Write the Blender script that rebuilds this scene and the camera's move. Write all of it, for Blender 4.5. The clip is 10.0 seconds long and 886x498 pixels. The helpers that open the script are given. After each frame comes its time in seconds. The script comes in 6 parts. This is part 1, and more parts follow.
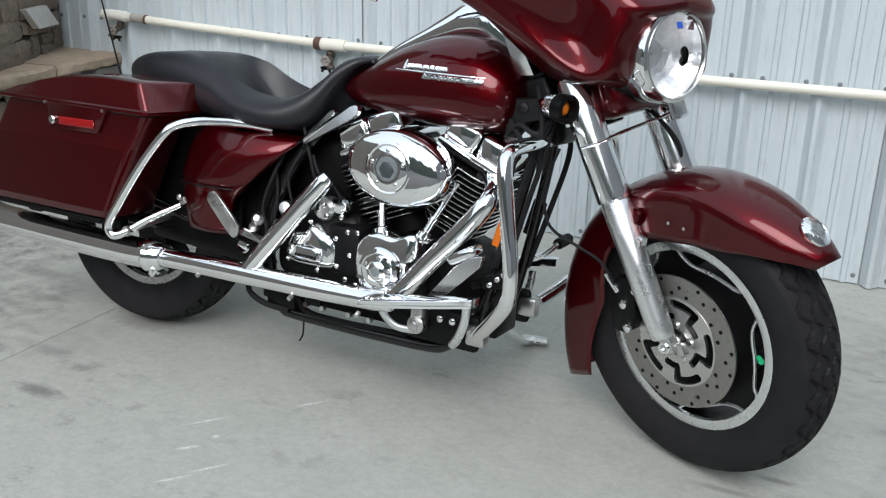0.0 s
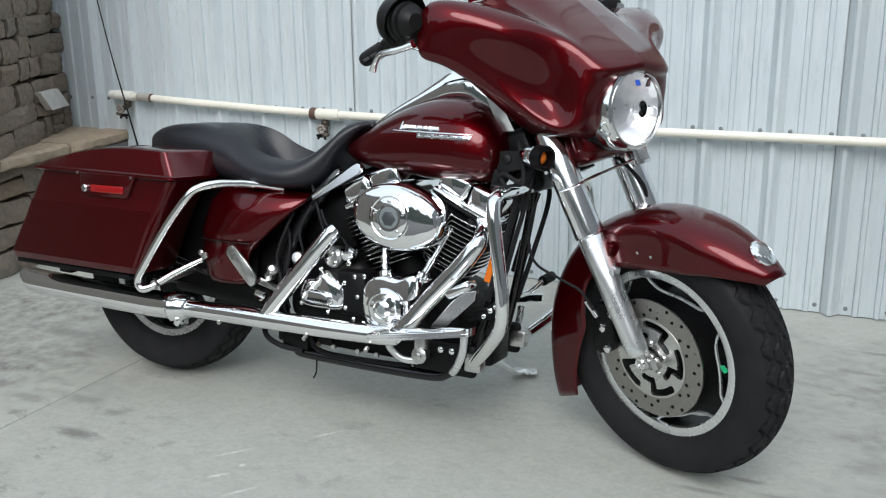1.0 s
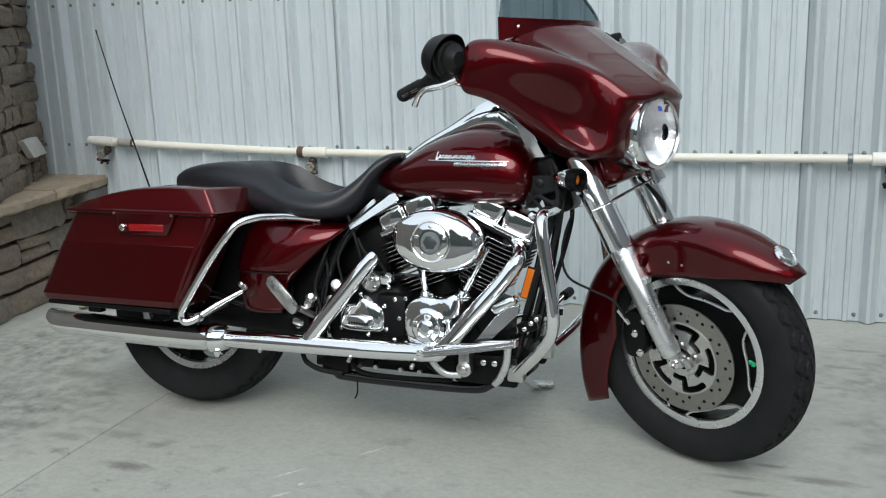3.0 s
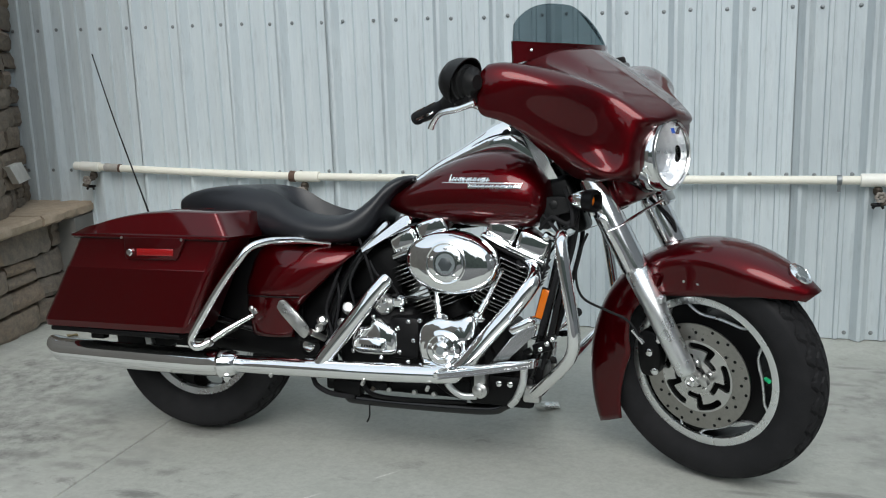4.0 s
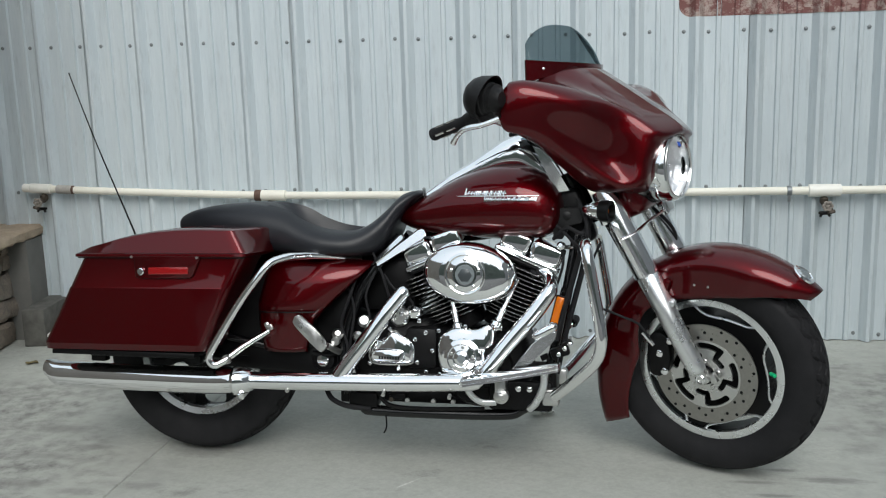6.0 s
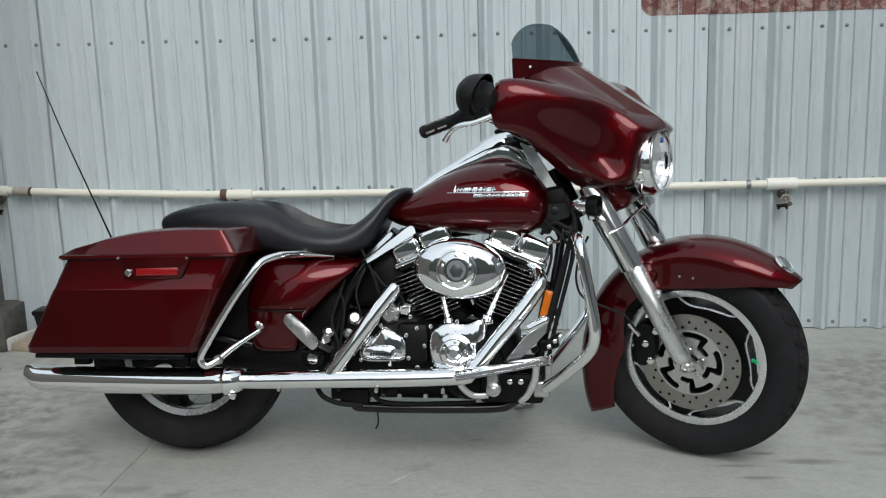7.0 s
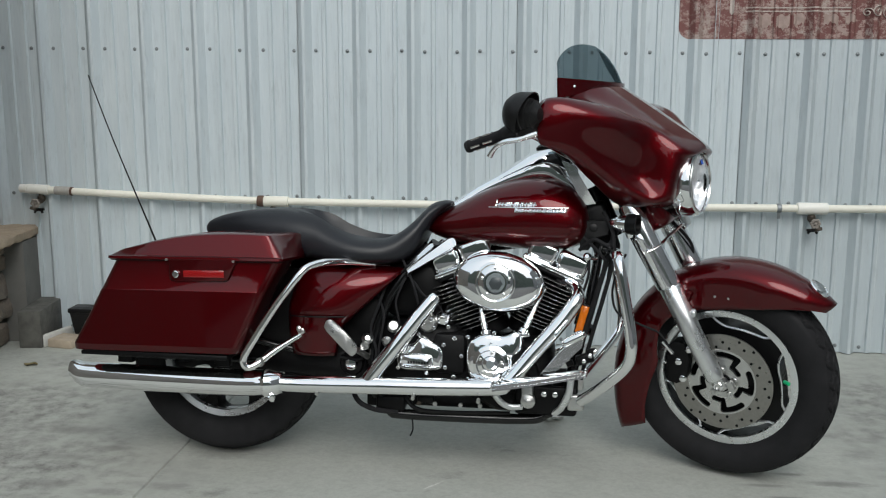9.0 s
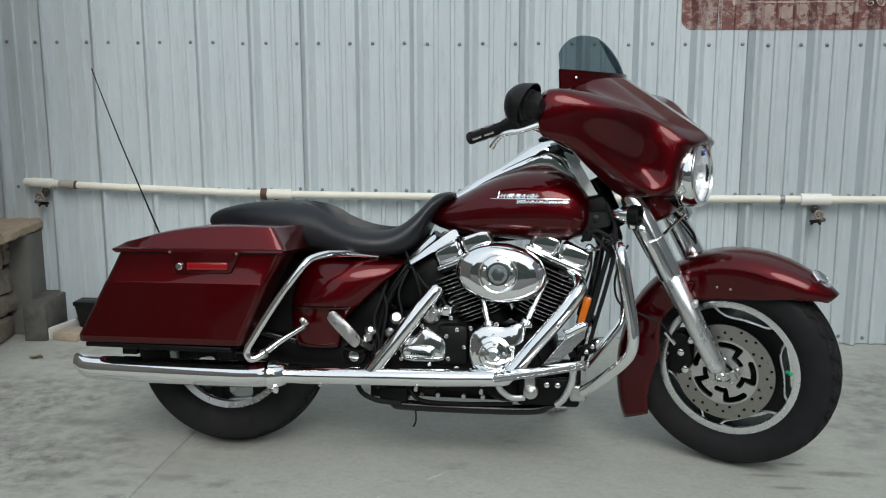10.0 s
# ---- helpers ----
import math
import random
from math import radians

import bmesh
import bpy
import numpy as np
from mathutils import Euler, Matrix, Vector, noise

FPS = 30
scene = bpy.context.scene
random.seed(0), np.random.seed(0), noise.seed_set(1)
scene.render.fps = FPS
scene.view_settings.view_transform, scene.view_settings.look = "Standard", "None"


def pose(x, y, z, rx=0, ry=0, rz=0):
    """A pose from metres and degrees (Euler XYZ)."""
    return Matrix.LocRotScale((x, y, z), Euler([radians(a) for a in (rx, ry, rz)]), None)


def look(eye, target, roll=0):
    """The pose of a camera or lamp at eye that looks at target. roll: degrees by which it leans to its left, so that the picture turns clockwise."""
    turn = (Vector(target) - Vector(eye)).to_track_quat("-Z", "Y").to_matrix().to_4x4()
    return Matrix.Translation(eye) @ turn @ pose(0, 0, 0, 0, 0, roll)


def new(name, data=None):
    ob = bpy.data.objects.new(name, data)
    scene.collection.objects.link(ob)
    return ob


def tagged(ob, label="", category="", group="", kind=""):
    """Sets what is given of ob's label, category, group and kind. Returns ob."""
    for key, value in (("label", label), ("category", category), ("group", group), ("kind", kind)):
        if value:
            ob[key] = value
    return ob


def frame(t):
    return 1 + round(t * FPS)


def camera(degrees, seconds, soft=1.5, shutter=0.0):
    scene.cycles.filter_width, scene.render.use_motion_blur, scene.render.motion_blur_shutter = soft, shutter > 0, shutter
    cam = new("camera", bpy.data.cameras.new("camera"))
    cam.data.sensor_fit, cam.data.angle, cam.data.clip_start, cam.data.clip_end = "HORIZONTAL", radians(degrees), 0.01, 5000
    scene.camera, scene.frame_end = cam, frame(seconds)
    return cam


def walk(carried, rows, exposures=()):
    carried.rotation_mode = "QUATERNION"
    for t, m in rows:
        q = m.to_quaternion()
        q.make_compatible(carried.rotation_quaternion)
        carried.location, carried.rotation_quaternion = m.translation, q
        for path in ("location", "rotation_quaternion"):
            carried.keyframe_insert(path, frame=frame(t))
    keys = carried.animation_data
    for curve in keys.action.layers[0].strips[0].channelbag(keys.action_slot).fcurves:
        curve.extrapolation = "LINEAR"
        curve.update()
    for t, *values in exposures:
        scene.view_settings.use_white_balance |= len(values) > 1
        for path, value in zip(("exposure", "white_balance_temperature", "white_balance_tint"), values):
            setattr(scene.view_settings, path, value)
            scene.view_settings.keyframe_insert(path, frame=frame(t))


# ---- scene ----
cam = camera(49.2, 10.0, soft=1.15)
METRES, EYE, TILT, LEAN, TURN = 1.71, 1.2, 0.0, 0.0, 26.0
ROWS = [
    (0.0, 0.0, 0.0, 0.0, 0.47, -19.61, -1.32),
    (0.5, 0.0065, -0.0882, 0.0092, -1.31, -16.88, -0.4),
    (1.0, -0.0183, -0.1725, 0.0131, -1.07, -15.62, 0.63),
    (1.5, -0.0843, -0.2347, 0.0089, -3.44, -14.97, 1.18),
    (2.0, -0.1396, -0.2909, 0.0097, -5.34, -14.14, 1.14),
    (3.5, -0.2802, -0.2547, 0.0191, -7.77, -12.89, 1.96),
    (4.0, -0.3281, -0.2636, 0.0153, -9.51, -11.99, 1.75),
    (4.5, -0.4065, -0.2935, 0.023, -12.3, -11.86, 2.13),
    (5.0, -0.4618, -0.3021, 0.0234, -13.46, -11.84, 1.85),
    (5.5, -0.5116, -0.2801, 0.0169, -14.48, -10.96, 1.39),
    (7.0, -0.6811, -0.2436, 0.0208, -21.25, -11.2, 1.65),
    (7.5, -0.7167, -0.2453, 0.0267, -20.88, -11.22, 0.54),
    (8.0, -0.7348, -0.2554, 0.0236, -19.97, -11.29, 0.27),
    (8.5, -0.74, -0.2574, 0.0247, -19.73, -11.13, 0.34),
    (9.0, -0.7377, -0.2598, 0.0275, -20.08, -10.45, -0.15),
    (9.5, -0.7351, -0.2649, 0.0261, -20.01, -10.5, 0.2),
    (10.0, -0.7354, -0.2659, 0.0247, -19.83, -10.83, 0.08),
]
walk(cam, [(t, pose(0, 0, EYE, TILT, LEAN, TURN) @ pose(METRES * x, METRES * y, METRES * z, 90 + pitch, roll, yaw)) for t, x, y, z, yaw, pitch, roll in ROWS],
     exposures=[(0.0, -0.09, 6340, 14), (1.0, -0.06, 6360, 13), (2.0, -0.09, 6400, 12), (3.5, -0.33, 6430, 11), (5.5, -0.29, 6450, 11), (7.0, -0.47, 6500, 11), (10.0, -0.50, 6500, 11)])

# ---- world and sun: bright overcast day ----
world = bpy.data.worlds.new("sky")
scene.world = world
world.use_nodes = True
wn = world.node_tree.nodes
sky = wn.new("ShaderNodeTexSky")
sky.sky_type = "NISHITA"
sky.sun_disc = False
sky.sun_elevation, sky.sun_rotation = radians(43), radians(167)
sky.air_density, sky.dust_density, sky.ozone_density = 1.0, 4.0, 1.0
soft_sky = wn.new("ShaderNodeMix")
soft_sky.data_type = "RGBA"
soft_sky.inputs["Factor"].default_value = 0.75
soft_sky.inputs["B"].default_value = (7.0, 7.9, 8.3, 1)
world.node_tree.links.new(sky.outputs[0], soft_sky.inputs["A"])
world.node_tree.links.new(soft_sky.outputs["Result"], wn["Background"].inputs["Color"])
wn["Background"].inputs["Strength"].default_value = 0.165
sun = new("sun", bpy.data.lights.new("sun", "SUN"))
sun.data.energy, sun.data.angle, sun.data.color = 2.5, radians(40), (0.97, 0.985, 0.95)
sun.matrix_world = look((1.1, -4.8, 4.6), (0, 0, 0))


# ---- geometry helpers: a shape is (points, faces) ----
def join(*shapes):
    pts, faces = [], []
    for p, f in shapes:
        k = len(pts)
        pts += [tuple(q) for q in p]
        faces += [tuple(i + k for i in g) for g in f]
    return pts, faces


def moved(shape, m):
    return [tuple(m @ Vector(p)) for p in shape[0]], shape[1]


def mirrored(shape):
    return [(p[0], -p[1], p[2]) for p in shape[0]], [tuple(reversed(f)) for f in shape[1]]


def spline(points, n, closed=False):
    """n points along a smooth curve through the given ones."""
    p = [Vector(q) for q in points]
    k = len(p)
    out = []
    spans = k if closed else k - 1
    for i in range(n):
        s = i * spans / (n if closed else n - 1)
        j = min(int(s), spans - 1)
        u = s - j
        a, b, c, d = (p[(j + o) % k] if closed else p[max(0, min(k - 1, j + o))] for o in (-1, 0, 1, 2))
        out.append(0.5 * ((2 * b) + (c - a) * u + (2 * a - 5 * b + 4 * c - d) * u * u + (3 * b - a - 3 * c + d) * u ** 3))
    return out


def loft(loops, caps=True, closed=True):
    n = len(loops[0])
    pts = [tuple(p) for lp in loops for p in lp]
    faces = []
    for i in range(len(loops) - 1):
        for j in range(n if closed else n - 1):
            k = (j + 1) % n
            faces.append((i * n + j, i * n + k, (i + 1) * n + k, (i + 1) * n + j))
    if caps and closed:
        faces.append(tuple(reversed(range(n))))
        faces.append(tuple(range((len(loops) - 1) * n, len(loops) * n)))
    return pts, faces


def tube(points, r, n=0, seg=14, flat=1.0):
    """A round bar along a smooth path; r is a number or a list along the path."""
    path = spline(points, n) if n else [Vector(p) for p in points]
    radii = [r] * len(path) if isinstance(r, (int, float)) else [float(np.interp(i / (len(path) - 1), np.linspace(0, 1, len(r)), r)) for i in range(len(path))]
    loops, up = [], None
    for i, p in enumerate(path):
        d = (path[min(i + 1, len(path) - 1)] - path[max(i - 1, 0)]).normalized()
        if up is None:
            up = Vector((0, 0, 1)) if abs(d.z) < 0.9 else Vector((0, 1, 0))
        side = d.cross(up).normalized()
        up = side.cross(d).normalized()
        loops.append([p + radii[i] * (math.cos(a) * side + flat * math.sin(a) * up) for a in (2 * math.pi * k / seg for k in range(seg))])
    return loft(loops)


def lathe(profile, m=None, seg=32, caps=True):
    """Turns (radius, height) pairs round the z axis; m places it."""
    loops = [[(r * math.cos(a), r * math.sin(a), h) for a in (2 * math.pi * k / seg for k in range(seg))] for r, h in profile]
    s = loft(loops, caps)
    return moved(s, m) if m is not None else s


def toward(origin, direction):
    """A pose whose z axis points along direction."""
    return Matrix.Translation(origin) @ Vector(direction).to_track_quat("Z", "Y").to_matrix().to_4x4()


def block(size, m=None, bevel=0.0, seg=2):
    bm = bmesh.new()
    bmesh.ops.create_cube(bm, size=1)
    bmesh.ops.scale(bm, vec=size, verts=bm.verts)
    if bevel:
        bmesh.ops.bevel(bm, geom=bm.edges[:], offset=bevel, segments=seg, profile=0.5, affect="EDGES")
    s = [tuple(v.co) for v in bm.verts], [tuple(v.index for v in f.verts) for f in bm.faces]
    bm.free()
    return moved(s, m) if m is not None else s


def plate(outline, y0, y1, inset=0.0, bevel=0.004):
    """A slab with an outline in x, z between y0 (outer) and y1, its outer rim rounded."""
    c = Vector((sum(p[0] for p in outline) / len(outline), sum(p[1] for p in outline) / len(outline)))
    sgn = 1 if y1 > y0 else -1

    def ring(y, shrink):
        out = []
        for p in outline:
            d = (c - Vector(p))
            q = Vector(p) + d.normalized() * min(shrink, d.length * 0.8)
            out.append((q.x, y, q.y))
        return out
    return loft([ring(y0, bevel + inset), ring(y0 + sgn * bevel * 0.4, bevel * 0.3 + inset * 0.5), ring(y0 + sgn * bevel * 1.2, 0), ring(y1, 0)])


def polar_plate(rs, na, keep, y0, y1, inner=None):
    """A flat ring round the y axis with cut-outs: keep(r, a) says where there is metal."""
    n = len(rs)
    solid = [[keep(0.5 * (rs[i] + rs[i + 1]), 2 * math.pi * (k + 0.5) / na) for k in range(na)] for i in range(n - 1)]
    pts, faces = [], []
    for y in (y0, y1):
        pts += [(r * math.cos(2 * math.pi * k / na), y, r * math.sin(2 * math.pi * k / na)) for r in rs for k in range(na)]
    off = n * na

    def v(i, k, s):
        return s * off + i * na + k % na
    for i in range(n - 1):
        for k in range(na):
            if not solid[i][k]:
                continue
            faces.append((v(i, k, 0), v(i + 1, k, 0), v(i + 1, k + 1, 0), v(i, k + 1, 0)))
            faces.append((v(i, k, 1), v(i, k + 1, 1), v(i + 1, k + 1, 1), v(i + 1, k, 1)))
            for (di, dk, e) in ((-1, 0, ((i, k), (i, k + 1))), (1, 0, ((i + 1, k + 1), (i + 1, k))), (0, -1, ((i + 1, k), (i, k))), (0, 1, ((i, k + 1), (i + 1, k + 1)))):
                ii, kk = i + di, (k + dk) % na
                if not (0 <= ii < n - 1) or not solid[ii][kk]:
                    (a, b), (c, d) = e
                    faces.append((v(a, b, 0), v(c, d, 0), v(c, d, 1), v(a, b, 1)))
    used = sorted({i for f in faces for i in f})
    back = {i: j for j, i in enumerate(used)}
    return [pts[i] for i in used], [tuple(back[i] for i in f) for f in faces]


def mesh_of(name, shape, material, sharp=38, seal=True):
    me = bpy.data.meshes.new(name)
    me.from_pydata([tuple(p) for p in shape[0]], [], shape[1])
    bm = bmesh.new()
    bm.from_mesh(me)
    if seal:
        bmesh.ops.remove_doubles(bm, verts=bm.verts, dist=1e-5)
        bmesh.ops.recalc_face_normals(bm, faces=bm.faces)
    for f in bm.faces:
        f.smooth = True
    bm.to_mesh(me)
    bm.free()
    me.set_sharp_from_angle(angle=radians(sharp))
    me.materials.append(material)
    return me


def part(name, shape, material, parent=None, label="", sharp=38):
    ob = new(name, mesh_of(name, shape, material, sharp))
    ob.parent = parent
    return tagged(ob, label)


def repeat(name, mesh, parent, m):
    ob = new(name, mesh)
    ob.parent = parent
    ob.matrix_basis = m
    return ob


# ---- materials ----
class Surface:
    def __init__(self, name):
        self.material = bpy.data.materials.new(name)
        self.material.use_nodes = True
        self.tree = self.material.node_tree
        self.bsdf = self.tree.nodes["Principled BSDF"]

    def node(self, kind, **values):
        n = self.tree.nodes.new(kind)
        for key, value in values.items():
            n.inputs[key].default_value = value
        return n

    def link(self, a, b):
        self.tree.links.new(a, b)

    def place(self):
        return self.node("ShaderNodeTexCoord").outputs["Object"]

    def noise(self, scale, detail=4, rough=0.55, stretch=(1, 1, 1), place=None):
        mp = self.node("ShaderNodeMapping")
        mp.inputs["Scale"].default_value = stretch
        self.link(place or self.place(), mp.inputs["Vector"])
        n = self.node("ShaderNodeTexNoise", Scale=scale, Detail=detail, Roughness=rough)
        self.link(mp.outputs[0], n.inputs["Vector"])
        return n.outputs["Fac"]

    def ramp(self, value, stops):
        r = self.node("ShaderNodeValToRGB")
        while len(r.color_ramp.elements) < len(stops):
            r.color_ramp.elements.new(0.5)
        for e, (at, c) in zip(r.color_ramp.elements, stops):
            e.position = at
            e.color = (c, c, c, 1) if isinstance(c, (int, float)) else (*c, 1)
        self.link(value, r.inputs[0])
        return r.outputs[0]

    def mix(self, fac, a, b, blend="MIX"):
        n = self.tree.nodes.new("ShaderNodeMix")
        n.data_type, n.blend_type = "RGBA", blend
        for key, value in (("Factor", fac), ("A", a), ("B", b)):
            if isinstance(value, (tuple, list)):
                n.inputs[key].default_value = (*value, 1)
            elif isinstance(value, (int, float)):
                n.inputs[key].default_value = value
            else:
                self.link(value, n.inputs[key])
        return n.outputs["Result"]

    def set(self, **values):
        for key, value in values.items():
            sock = self.bsdf.inputs[key.replace("_", " ")]
            if hasattr(value, "is_linked"):
                self.link(value, sock)
            elif isinstance(value, tuple) and len(value) == 3 and sock.type == "RGBA":
                sock.default_value = (*value, 1)
            else:
                sock.default_value = value
        return self

    def bump(self, value, strength, distance=0.002):
        b = self.node("ShaderNodeBump", Strength=strength, Distance=distance)
        self.link(value, b.inputs["Height"])
        self.link(b.outputs[0], self.bsdf.inputs["Normal"])
        return self


def simple(name, colour, rough, metal=0.0, vary=0.15, scale=30.0, bump=0.0, bump_scale=300.0, **more):
    s = Surface(name)
    n = s.noise(scale)
    s.set(Base_Color=s.mix(n, tuple(c * (1 - vary) for c in colour), tuple(min(1, c * (1 + vary)) for c in colour)),
          Roughness=s.ramp(s.noise(scale * 0.4), [(0.3, max(0.0, rough * 0.8)), (0.7, min(1, rough * 1.25))]), Metallic=metal, **more)
    if bump:
        s.bump(s.noise(bump_scale), bump)
    return s.material


def paint_material():
    s = Surface("red_metallic_paint")
    flake = s.noise(1800, 2, 0.5)
    s.set(Base_Color=s.mix(flake, (0.060, 0.0003, 0.0016), (0.112, 0.0006, 0.0034)), Metallic=0.85, Roughness=0.40, Specular_IOR_Level=0.05, Coat_Weight=1.0, Coat_Roughness=0.045, Coat_IOR=1.42)
    s.bump(s.noise(900, 1), 0.02, 0.0005)
    return s.material


PAINT = paint_material()
CHROME = simple("chrome", (0.94, 0.95, 0.96), 0.05, 1.0, 0.03, 12)
SATIN_CHROME = simple("satin_chrome", (0.92, 0.93, 0.94), 0.17, 1.0, 0.03, 25)
COVER_CHROME = simple("soft_chrome", (0.94, 0.95, 0.97), 0.15, 1.0, 0.03, 25)
DULL_CHROME = simple("brushed_steel", (0.62, 0.62, 0.61), 0.30, 1.0, 0.10, 60)
ALLOY = simple("cast_alloy", (0.80, 0.82, 0.83), 0.28, 0.95, 0.04, 40, 0.03)
DISC_STEEL = simple("disc_steel", (0.34, 0.33, 0.31), 0.34, 1.0, 0.15, 90, 0.08, 900)
RUBBER = simple("rubber", (0.0125, 0.0125, 0.0140), 0.74, 0.0, 0.3, 25, 0.15, 400, Specular_IOR_Level=0.25)
BLACK = simple("black_powder_coat", (0.004, 0.004, 0.0044), 0.38, 0.0, 0.3, 60, 0.05, 700, Specular_IOR_Level=0.18)
GLOSS_BLACK = simple("black_gloss_enamel", (0.004, 0.004, 0.0045), 0.18, 0.0, 0.2, 30)
ENGINE_BLACK = simple("wrinkle_black", (0.0045, 0.0045, 0.005), 0.46, 0.0, 0.4, 80, 0.4, 500, Specular_IOR_Level=0.18)
PLASTIC = simple("black_plastic", (0.008, 0.008, 0.0085), 0.45, 0.0, 0.2, 60, 0.1, 900, Specular_IOR_Level=0.3)
VINYL = simple("black_vinyl", (0.0095, 0.0105, 0.0140), 0.40, 0.0, 0.25, 14, 0.22, 420, Specular_IOR_Level=0.42)
AMBER = simple("amber_lens", (0.95, 0.22, 0.01), 0.18, 0.0, 0.1, 50, Coat_Weight=0.6)
RED_LENS = simple("red_lens", (0.27, 0.005, 0.006), 0.15, 0.0, 0.1, 50, Coat_Weight=0.6)
GREEN = simple("green_cap", (0.01, 0.45, 0.18), 0.4)
GREY_BADGE = simple("grey_enamel", (0.22, 0.25, 0.26), 0.3, 0.3, 0.2, 120)
BRASS = simple("weathered_brass", (0.085, 0.070, 0.056), 0.55, 0.6, 0.45, 70, 0.3, 300)
HANDWHEEL = simple("pale_corroded_metal", (0.30, 0.27, 0.24), 0.7, 0.2, 0.4, 80, 0.3)
RUST = simple("rusty_band", (0.115, 0.068, 0.048), 0.75, 0.2, 0.4, 60, 0.3)
PVC = simple("aged_pvc", (0.77, 0.75, 0.66), 0.42, 0.0, 0.09, 7, 0.05, 200)
WHITE_PVC = simple("white_pvc", (0.80, 0.79, 0.73), 0.38, 0.0, 0.06, 9)
SCREW = simple("zinc_screw", (0.24, 0.26, 0.27), 0.5, 0.7, 0.3, 80)


def glass(name, tint, rough=0.0):
    s = Surface(name)
    s.set(Base_Color=tint, Roughness=rough, Transmission_Weight=1.0, IOR=1.45)
    return s.material


def smoked():
    s = Surface("smoked_screen")
    clear = s.node("ShaderNodeBsdfTransparent", Color=(0.44, 0.50, 0.52, 1))
    shine = s.node("ShaderNodeBsdfGlossy", Color=(1, 1, 1, 1), Roughness=0.02)
    both_ways = s.node("ShaderNodeMixShader", Fac=0.010)
    s.link(clear.outputs[0], both_ways.inputs[1])
    s.link(shine.outputs[0], both_ways.inputs[2])
    s.link(both_ways.outputs[0], s.tree.nodes["Material Output"].inputs["Surface"])
    return s.material


SMOKE = smoked()
CLEAR = glass("clear_lens", (0.97, 0.98, 1.0))


